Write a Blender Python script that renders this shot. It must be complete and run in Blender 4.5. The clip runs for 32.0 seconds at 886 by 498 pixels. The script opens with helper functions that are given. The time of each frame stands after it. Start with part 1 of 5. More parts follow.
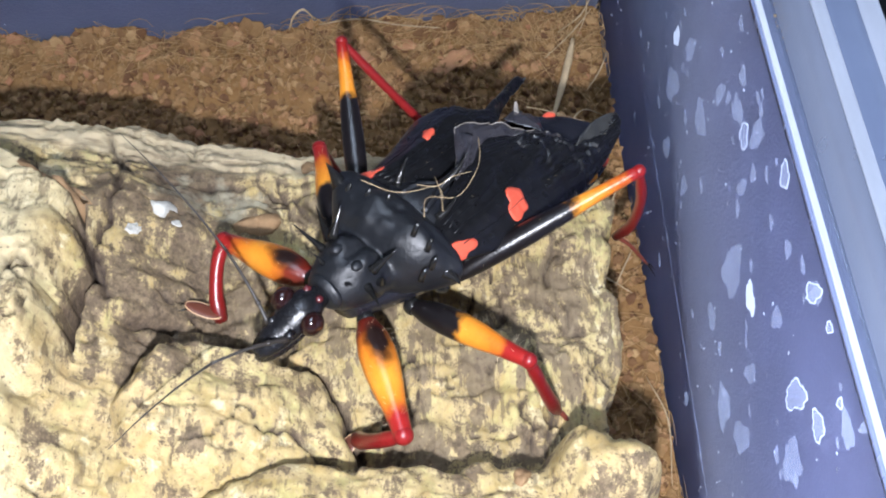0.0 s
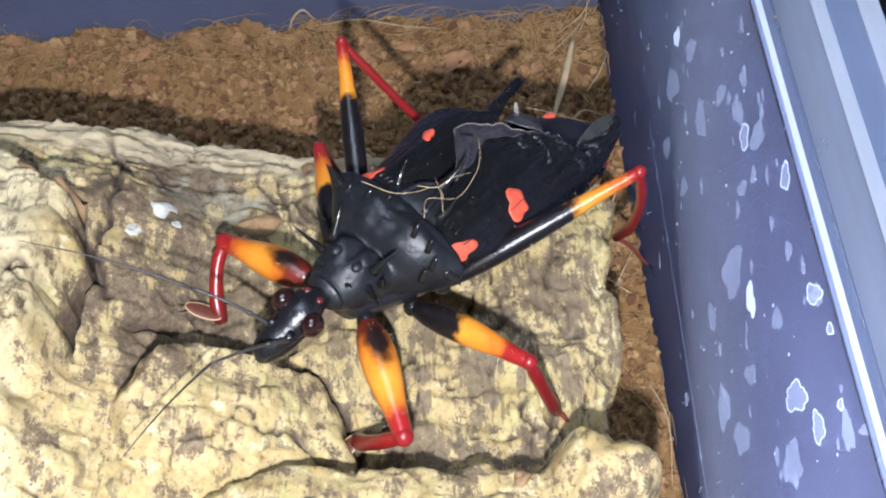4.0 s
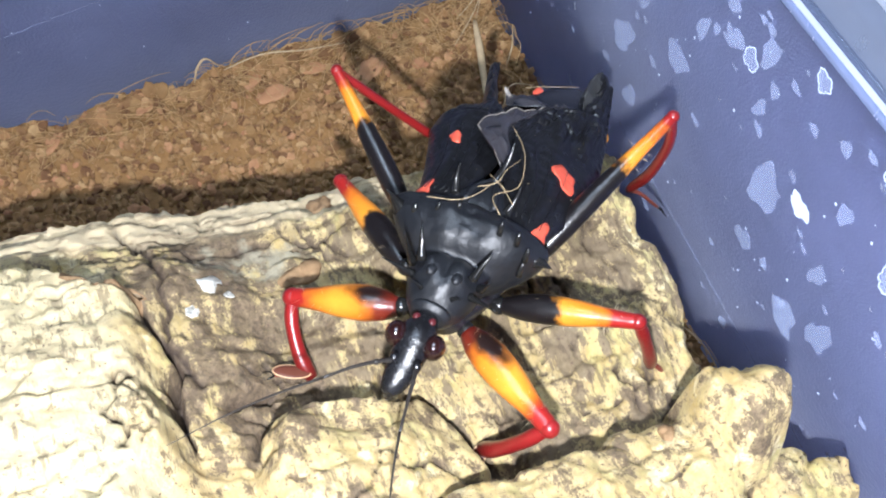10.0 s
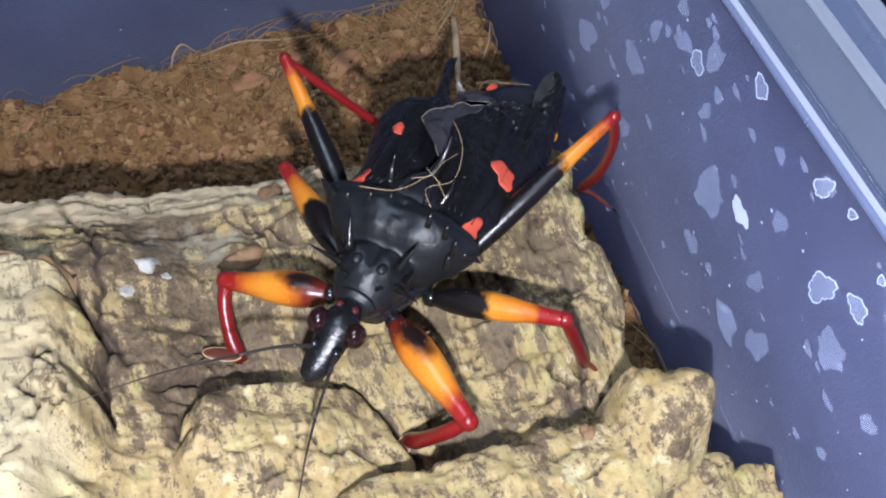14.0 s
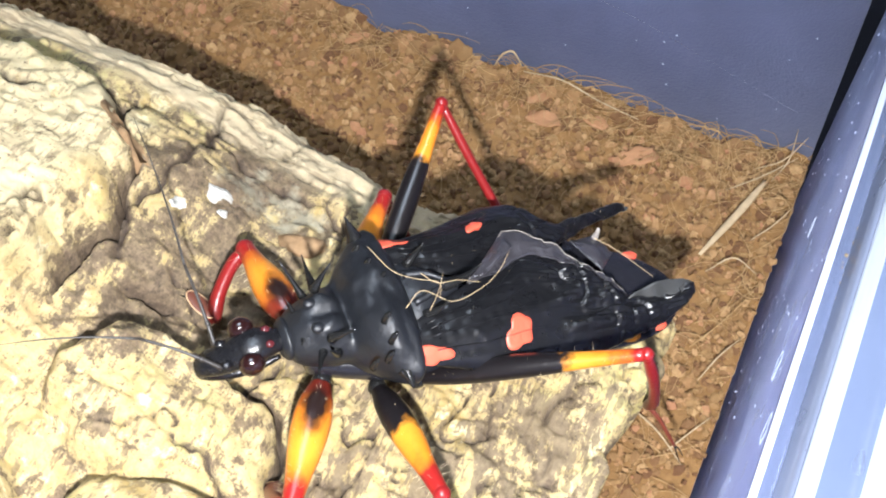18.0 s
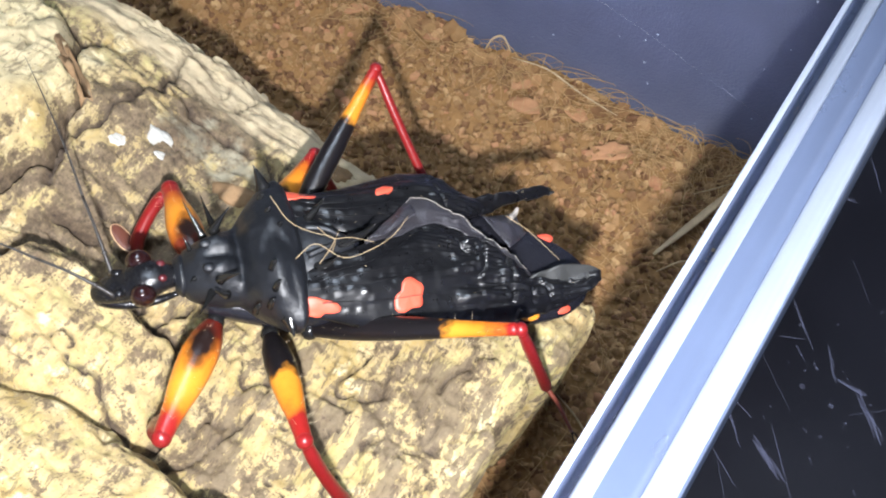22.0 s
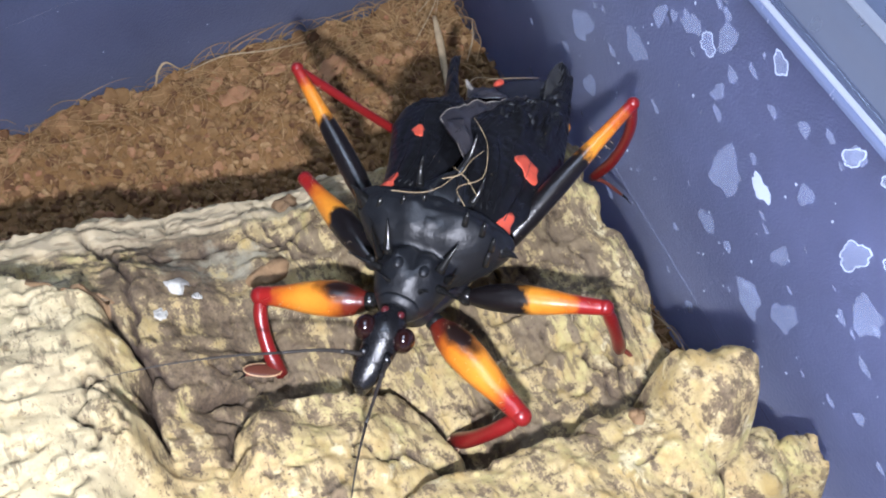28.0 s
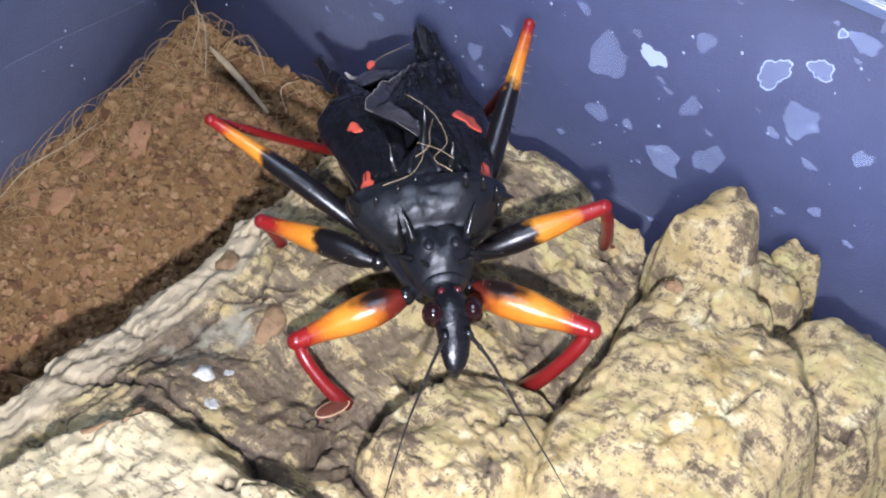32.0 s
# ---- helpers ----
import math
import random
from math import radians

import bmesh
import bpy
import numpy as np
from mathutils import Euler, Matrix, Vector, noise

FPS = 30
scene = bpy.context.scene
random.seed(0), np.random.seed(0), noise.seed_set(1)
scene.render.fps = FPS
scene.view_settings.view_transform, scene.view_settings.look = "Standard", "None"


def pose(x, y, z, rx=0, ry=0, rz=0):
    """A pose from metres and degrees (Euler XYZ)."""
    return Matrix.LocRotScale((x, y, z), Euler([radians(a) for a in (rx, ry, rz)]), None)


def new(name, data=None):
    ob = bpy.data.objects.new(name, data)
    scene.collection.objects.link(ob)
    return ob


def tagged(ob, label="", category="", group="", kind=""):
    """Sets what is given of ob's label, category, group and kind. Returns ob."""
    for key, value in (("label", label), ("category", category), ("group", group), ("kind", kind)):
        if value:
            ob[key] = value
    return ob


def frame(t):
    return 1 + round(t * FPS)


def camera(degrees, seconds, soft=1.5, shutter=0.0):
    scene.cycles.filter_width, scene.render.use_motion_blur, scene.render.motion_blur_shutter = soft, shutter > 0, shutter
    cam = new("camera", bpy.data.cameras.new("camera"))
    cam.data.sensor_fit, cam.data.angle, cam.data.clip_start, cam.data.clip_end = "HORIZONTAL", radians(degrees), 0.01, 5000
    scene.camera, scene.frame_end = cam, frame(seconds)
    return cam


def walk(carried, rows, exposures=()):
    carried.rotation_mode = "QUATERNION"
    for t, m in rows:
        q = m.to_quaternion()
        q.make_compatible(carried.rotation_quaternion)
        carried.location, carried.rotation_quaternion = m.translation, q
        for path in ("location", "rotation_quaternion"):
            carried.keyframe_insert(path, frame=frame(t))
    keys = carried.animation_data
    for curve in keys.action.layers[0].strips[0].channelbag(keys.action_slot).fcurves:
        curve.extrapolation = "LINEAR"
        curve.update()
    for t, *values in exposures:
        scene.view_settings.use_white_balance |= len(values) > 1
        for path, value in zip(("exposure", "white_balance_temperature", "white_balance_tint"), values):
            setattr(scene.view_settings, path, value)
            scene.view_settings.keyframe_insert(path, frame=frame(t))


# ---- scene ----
cam = camera(39.18, 32.0, 2.0)

EYE = Matrix(((0.99815, 0.05187, -0.03172), (-0.06074, 0.82736, -0.55837), (-0.00272, 0.55927, 0.82898))).to_4x4()
EYE.translation = (0.00473, -0.05221, 0.11960)
# the box slides and turns on the table: seconds, x, y in millimetres, turn in degrees
SLIDE = [
    (0, 0.00, 0.00, 0.00), (0.5, 0.01, 0.01, 0.01), (1, 0.00, 0.02, 0.01), (1.5, -0.01, -0.04, -0.00), (2, 0.02, 0.13, 0.03), (2.5, -0.00, -0.15, 0.01),
    (3, 0.01, -0.03, 0.01), (3.5, 0.01, -0.12, 0.01), (5.5, 0.01, -0.06, -0.00), (6, 0.01, -0.06, -0.00), (6.5, 0.01, -0.06, -0.00), (7, 0.79, -0.42, 0.75),
    (7.5, 4.20, -2.07, 4.43), (8, 5.48, -4.07, 9.06), (8.5, 6.06, -4.55, 11.76), (9, 7.22, -2.95, 15.00), (9.5, 8.16, -2.07, 17.69), (10, 8.57, -1.98, 19.40),
    (10.5, 9.16, -1.59, 20.90), (11, 6.98, -0.64, 18.53), (11.5, 6.52, -0.20, 17.51), (12, 7.56, 0.22, 18.73), (12.5, 10.04, 3.56, 20.35), (13, 10.34, 2.88, 20.84),
    (13.5, 3.53, -0.61, 17.11), (14, 2.63, -0.64, 16.52), (14.5, 2.18, -0.86, 15.45), (16.5, -1.65, 5.52, -11.88), (17, -0.16, 6.35, -16.12), (17.5, 0.15, 0.08, -23.43),
    (18, -3.94, -4.79, -27.53), (18.5, -4.59, -4.37, -28.13), (19, -6.73, -1.81, -31.15), (19.5, -7.51, -0.02, -32.79), (20, -9.21, 1.60, -34.17), (20.5, -12.33, 1.75, -35.10),
    (21, -12.49, 1.77, -35.11), (21.5, -12.70, 1.51, -35.23), (22, -12.70, 1.52, -35.23), (22.5, -12.58, 1.36, -35.06), (23, -13.63, 2.17, -35.65), (23.5, -14.81, 2.66, -35.99),
    (24, -13.64, 1.43, -32.32), (24.5, -9.33, -0.42, -26.72), (25, -9.64, -0.01, -23.01), (25.5, -4.44, 1.34, -12.03), (27.5, 3.69, -1.52, 12.60), (28, 6.13, -1.10, 21.84),
    (28.5, 9.30, -1.35, 27.48), (29, 9.74, -1.52, 28.12), (29.5, 8.15, -3.07, 31.46), (30, 2.61, 0.77, 41.05), (30.5, 8.72, 2.84, 47.52), (31, 11.39, 3.72, 49.95),
    (31.5, 11.33, 3.25, 50.25), (32, 9.96, 1.79, 51.77),
]

# the camera stands still and sets its exposure on the way
EXPOSURE = [(0, -0.38, 6080, 16), (6, -0.40, 6060, 16), (7, -0.36, 6060, 15), (8, -0.02, 6080, 14), (9, 0.05, 6080, 14), (10, 0, 6080, 14), (11, -0.05, 6070, 15), (12, -0.25, 6060, 17), (13, -0.78, 6020, 19), (14.5, -0.78, 5980, 19), (16.5, -0.57, 6380, 16), (17, -0.5, 6450, 15), (18, 0.14, 6450, 14), (19, 0.12, 6430, 14), (20, 0.06, 6400, 14), (21, 0.05, 6400, 14), (24, 0, 6420, 14), (25.5, -0.06, 6450, 14), (28, -0.5, 5950, 19), (30, -0.6, 5900, 19), (32, -0.54, 5840, 21)]
walk(cam, [(0, EYE), (32, EYE)], EXPOSURE)

# ---- light: the room is dark, the lit torch beside the lens is the light of the place ----
TORCH = 0.385
torch = new("torch_light", bpy.data.lights.new("torch_light", "AREA"))
torch.data.shape, torch.data.size, torch.data.energy, torch.data.color = "DISK", 0.0034, TORCH, (0.95, 0.98, 1.0)
torch.matrix_world = EYE @ pose(0, -0.015, 0.004)
world = bpy.data.worlds.new("world")
world.use_nodes = True
world.node_tree.nodes["Background"].inputs[0].default_value = (0.55, 0.62, 0.8, 1)
world.node_tree.nodes["Background"].inputs[1].default_value = 0.02
scene.world = world
scene.view_settings.exposure = 0.0

MM = 0.001


# ---- mesh helpers (millimetres in, metres out) ----
def mesh_of(name, verts, faces, attrs=None, smooth=True):
    me = bpy.data.meshes.new(name)
    v = np.asarray(verts, dtype=float) * MM
    me.from_pydata(v.tolist(), [], [tuple(int(i) for i in f) for f in faces])
    if smooth:
        me.polygons.foreach_set("use_smooth", [True] * len(me.polygons))
    for key, values in (attrs or {}).items():
        a = me.attributes.new(key, "FLOAT", "POINT")
        a.data.foreach_set("value", np.asarray(values, dtype=np.float32))
    me.update()
    return me


def part(name, vf, material, parent=None, label="", attrs=None, smooth=True):
    me = mesh_of(name, vf[0], vf[1], attrs, smooth)
    me.materials.append(material)
    ob = new(name, me)
    if parent is not None:
        ob.parent = parent
    if label:
        ob["label"] = label
    return ob


def thing(name, label, category, group="", kind="", m=None):
    ob = new(name)
    ob.empty_display_size = 0.005
    if m is not None:
        ob.matrix_world = m
    return tagged(ob, label, category, group, kind)


def merge(pieces):
    verts, faces, n = [], [], 0
    for v, f in pieces:
        verts.append(np.asarray(v, dtype=float))
        faces += [tuple(i + n for i in q) for q in f]
        n += len(v)
    return np.vstack(verts), faces


def loft(rings, cap=True):
    n = len(rings[0])
    verts = np.vstack(rings)
    faces = []
    for k in range(len(rings) - 1):
        for i in range(n):
            j = (i + 1) % n
            faces.append((k * n + i, k * n + j, (k + 1) * n + j, (k + 1) * n + i))
    if cap:
        faces.append(tuple(range(n - 1, -1, -1)))
        faces.append(tuple(range((len(rings) - 1) * n, len(rings) * n)))
    return verts, faces


def spline(points, n):
    """Catmull-Rom through the points, n samples."""
    p = np.asarray(points, dtype=float)
    p = np.vstack([2 * p[0] - p[1], p, 2 * p[-1] - p[-2]])
    out = []
    for s in np.linspace(0, len(p) - 3 - 1e-9, n):
        i = int(s)
        t = s - i
        a, b, c, d = p[i], p[i + 1], p[i + 2], p[i + 3]
        out.append(0.5 * (2 * b + (c - a) * t + (2 * a - 5 * b + 4 * c - d) * t * t + (3 * b - a - 3 * c + d) * t ** 3))
    return np.array(out)


def tube(points, radii, seg=12, n=None, flat=1.0):
    """A tube along a curve; radii are spread evenly over it."""
    p = spline(points, n) if n else np.asarray(points, dtype=float)
    r = np.interp(np.linspace(0, 1, len(p)), np.linspace(0, 1, len(radii)), radii)
    t = np.gradient(p, axis=0)
    t /= np.linalg.norm(t, axis=1)[:, None] + 1e-12
    ref = np.array([0, 0, 1.0]) if abs(t[0][2]) < 0.9 else np.array([1.0, 0, 0])
    u = ref - t[0] * (ref @ t[0])
    rings = []
    a = np.linspace(0, 2 * np.pi, seg, endpoint=False)
    for k in range(len(p)):
        u = u - t[k] * (u @ t[k])
        u /= np.linalg.norm(u)
        w = np.cross(t[k], u)
        rings.append(p[k] + r[k] * (np.cos(a)[:, None] * w + flat * np.sin(a)[:, None] * u))
    return loft(rings)


def along(vf, a, b):
    """Share of the way from a to b, for each vertex."""
    a, b = np.asarray(a, float), np.asarray(b, float)
    d = b - a
    return np.clip((np.asarray(vf[0]) - a) @ d / (d @ d), 0, 1)


def ball(c, r, seg=14, rings=9):
    c, r = np.asarray(c, float), np.ones(3) * np.asarray(r, float)
    out = []
    for k in range(rings):
        th = np.pi * (k + 0.02) / (rings - 1 + 0.04)
        a = np.linspace(0, 2 * np.pi, seg, endpoint=False)
        out.append(c + r * np.stack([np.sin(th) * np.cos(a), np.sin(th) * np.sin(a), np.full(seg, np.cos(th))], 1))
    return loft(out[::-1])


def block(x0, x1, y0, y1, z0, z1, b=0.3):
    """A box with bevelled edges."""
    bm = bmesh.new()
    bmesh.ops.create_cube(bm, size=1)
    for v in bm.verts:
        v.co = Vector((x0 + (v.co.x + 0.5) * (x1 - x0), y0 + (v.co.y + 0.5) * (y1 - y0), z0 + (v.co.z + 0.5) * (z1 - z0)))
    bmesh.ops.bevel(bm, geom=bm.edges[:], offset=b, segments=2, affect="EDGES")
    bm.verts.ensure_lookup_table()
    vf = np.array([v.co[:] for v in bm.verts]), [[v.index for v in f.verts] for f in bm.faces]
    bm.free()
    return vf


def sstep(a, b, x):
    t = np.clip((x - a) / (b - a), 0, 1)
    return t * t * (3 - 2 * t)


LATTICE = np.random.default_rng(3).random((64, 64))


def vnoise(x, y):
    """Smooth value noise, about -1 to 1, over arrays."""
    xi, yi = np.floor(x).astype(int), np.floor(y).astype(int)
    fx, fy = x - xi, y - yi
    fx, fy = fx * fx * (3 - 2 * fx), fy * fy * (3 - 2 * fy)
    g = lambda a, b: LATTICE[a % 64, b % 64]
    v = (g(xi, yi) * (1 - fx) + g(xi + 1, yi) * fx) * (1 - fy) + (g(xi, yi + 1) * (1 - fx) + g(xi + 1, yi + 1) * fx) * fy
    return 2 * v - 1


def fbm(x, y, octaves=4):
    s, a = 0, 0.5
    for k in range(octaves):
        s = s + a * vnoise(x * 2 ** k + 17.3 * k, y * 2 ** k - 9.1 * k)
        a *= 0.5
    return s


# ---- materials ----
class Nodes:
    def __init__(self, name):
        self.m = bpy.data.materials.new(name)
        self.m.use_nodes = True
        self.t = self.m.node_tree
        self.b = self.t.nodes["Principled BSDF"]
        self.out = self.t.nodes["Material Output"]
        self.co = self.n("ShaderNodeTexCoord").outputs["Object"]

    def n(self, kind, **values):
        node = self.t.nodes.new(kind)
        for key, v in values.items():
            node.inputs[key].default_value = v
        return node

    def link(self, a, b):
        self.t.links.new(a, b)
        return a

    def noise(self, scale, detail=4.0, rough=0.6, co=None, distort=0.0):
        k = self.n("ShaderNodeTexNoise", Scale=scale, Detail=detail, Roughness=rough, Distortion=distort)
        self.link(co or self.co, k.inputs["Vector"])
        return k.outputs["Fac"]

    def stretch(self, sx, sy, sz, turn=0.0):
        k = self.n("ShaderNodeMapping")
        k.inputs["Scale"].default_value = (sx, sy, sz)
        k.inputs["Rotation"].default_value = (0, 0, radians(turn))
        return self.link(self.co, k.inputs["Vector"]) and k.outputs[0]

    def ramp(self, fac, stops, linear=True):
        k = self.t.nodes.new("ShaderNodeValToRGB")
        e = k.color_ramp.elements
        while len(e) < len(stops):
            e.new(0.5)
        for q, (p, c) in zip(e, stops):
            q.position, q.color = p, (*c, 1) if len(c) == 3 else c
        self.link(fac, k.inputs[0])
        return k.outputs[0]

    def mix(self, fac, a, b, blend="MIX"):
        k = self.t.nodes.new("ShaderNodeMix")
        k.data_type, k.blend_type = "RGBA", blend
        for v, i in ((fac, 0), (a, 6), (b, 7)):
            if isinstance(v, (int, float)):
                k.inputs[i].default_value = v
            elif isinstance(v, tuple):
                k.inputs[i].default_value = (*v, 1)
            else:
                self.link(v, k.inputs[i])
        return k.outputs[2]

    def math(self, op, a, b=0.0):
        k = self.t.nodes.new("ShaderNodeMath")
        k.operation = op
        for v, i in ((a, 0), (b, 1)):
            if isinstance(v, (int, float)):
                k.inputs[i].default_value = v
            else:
                self.link(v, k.inputs[i])
        return k.outputs[0]

    def attr(self, name):
        k = self.t.nodes.new("ShaderNodeAttribute")
        k.attribute_name = name
        return k.outputs["Fac"]

    def bump(self, height, strength=0.5, distance=0.0002, after=None):
        k = self.n("ShaderNodeBump", Strength=strength, Distance=distance)
        self.link(height, k.inputs["Height"])
        if after is not None:
            self.link(after, k.inputs["Normal"])
        self.link(k.outputs[0], self.b.inputs["Normal"])
        return k.outputs[0]

    def colour(self, v):
        if isinstance(v, tuple):
            self.b.inputs["Base Color"].default_value = (*v, 1)
        else:
            self.link(v, self.b.inputs["Base Color"])

    def set(self, **values):
        for key, v in values.items():
            key = key.replace("_", " ")
            if isinstance(v, (int, float, tuple)):
                self.b.inputs[key].default_value = v
            else:
                self.link(v, self.b.inputs[key])
        return self


def chitin(name, base, rough, bump=0.25, scale=2500.0, tint=None, spec=0.5):
    k = Nodes(name)
    big = k.noise(400.0, 3)
    k.colour(k.mix(big, base, tint or tuple(c * 1.8 + 0.004 for c in base)))
    fine = k.noise(scale, 5, 0.65)
    k.set(Roughness=k.math("ADD", k.math("MULTIPLY", fine, 0.22), rough - 0.11), Specular_IOR_Level=spec)
    k.bump(fine, bump, 0.00012)
    return k.m


def banded(name, stops, rough=0.3, wedge=False):
    """Leg material: colours by the share of the way along the limb."""
    k = Nodes(name)
    wob = k.math("MULTIPLY", k.math("SUBTRACT", k.noise(900.0, 3), 0.5), 0.16)
    streak = k.math("MULTIPLY", k.math("SUBTRACT", k.noise(350.0, 2), 0.5), 0.2)
    f = k.math("ADD", k.math("ADD", k.attr("band"), wob), streak)
    c = k.ramp(f, stops)
    if wedge:
        # a dark wedge along the upper side, from the base
        w = k.math("SUBTRACT", k.attr("upper"), k.math("MULTIPLY", k.math("MAXIMUM", k.math("SUBTRACT", f, 0.25), 0.0), 1.7))
        c = k.mix(k.ramp(w, [(0.54, (0, 0, 0)), (0.85, (1, 1, 1))]), c, (0.012, 0.006, 0.005))
    k.colour(k.mix(k.math("MULTIPLY", k.noise(3000.0, 3), 0.2), c, (0.02, 0.006, 0.004)))
    k.set(Roughness=rough, Specular_IOR_Level=0.5, Subsurface_Weight=0.0)
    k.bump(k.noise(2600.0, 4), 0.3, 0.0001)
    return k.m


BLACK = (0.006, 0.006, 0.007)
ORANGE = (0.66, 0.19, 0.014)
AMBER = (0.70, 0.27, 0.025)
RED = (0.30, 0.014, 0.012)

mat_head = chitin("head_cuticle", (0.004, 0.004, 0.005), 0.26, 0.6, 1500.0)
mat_pronotum = chitin("pronotum_cuticle", (0.005, 0.0055, 0.007), 0.43, 0.75, 1100.0, (0.012, 0.0135, 0.017), 0.5)
k = Nodes("wing_cuticle_folded")
k.colour(k.mix(k.noise(500.0, 3), (0.004, 0.004, 0.005), (0.009, 0.009, 0.010)))
fold = k.noise(1.0, 2, 0.5, k.stretch(60.0, 700.0, 200.0, 6), distort=0.3)
k.set(Roughness=k.math("ADD", k.math("MULTIPLY", k.noise(900.0, 4), 0.2), 0.2), Specular_IOR_Level=0.5)
k.bump(k.noise(3200.0, 4), 0.04, 0.0001, k.bump(fold, 0.42, 0.0008))
mat_wing = k.m
mat_abdomen = chitin("abdomen_cuticle", (0.008, 0.008, 0.011), 0.24, 0.3)
mat_spine = chitin("spine_cuticle", (0.006, 0.006, 0.006), 0.2, 0.1)
mat_membrane = chitin("membrane_cuticle", (0.016, 0.015, 0.018), 0.3, 1.0, 600.0, (0.06, 0.056, 0.064), 0.8)
mat_tip = chitin("wing_tip_cuticle", (0.022, 0.023, 0.022), 0.45, 0.6, 1200.0, (0.05, 0.05, 0.048))
mat_redspot = chitin("red_patch", (0.62, 0.075, 0.04), 0.42, 0.35, 1800.0, (0.75, 0.13, 0.07))
mat_eye = chitin("eye_facets", (0.012, 0.004, 0.004), 0.12, 0.12, 6000.0, (0.018, 0.006, 0.006), 0.7)
mat_front_femur = banded("front_femur_bands", [(0.0, (0.09, 0.008, 0.006)), (0.16, (0.16, 0.02, 0.008)), (0.32, ORANGE), (0.55, AMBER), (0.74, ORANGE), (0.9, RED), (1.0, RED)], wedge=True)
mat_mid_femur = banded("middle_femur_bands", [(0.0, BLACK), (0.44, BLACK), (0.5, AMBER), (0.72, ORANGE), (0.86, RED), (1.0, RED)])
mat_hind_femur = banded("hind_femur_bands", [(0.0, BLACK), (0.66, BLACK), (0.71, AMBER), (0.86, ORANGE), (0.95, RED), (1.0, RED)])
mat_tibia = banded("tibia_red", [(0.0, (0.24, 0.011, 0.012)), (0.6, (0.21, 0.010, 0.010)), (1.0, (0.10, 0.008, 0.006))])
mat_ocellus = chitin("ocellus_red", (0.055, 0.008, 0.010), 0.2)
mat_tarsus = chitin("tarsus_brown", (0.10, 0.022, 0.012), 0.4)
mat_pad = chitin("tarsal_pad", (0.075, 0.022, 0.012), 0.45, 0.2)
mat_antenna = chitin("antenna_brown", (0.02, 0.017, 0.015), 0.45, 0.2)
mat_hair = chitin("hair_pale", (0.5, 0.4, 0.25), 0.5, 0.0)


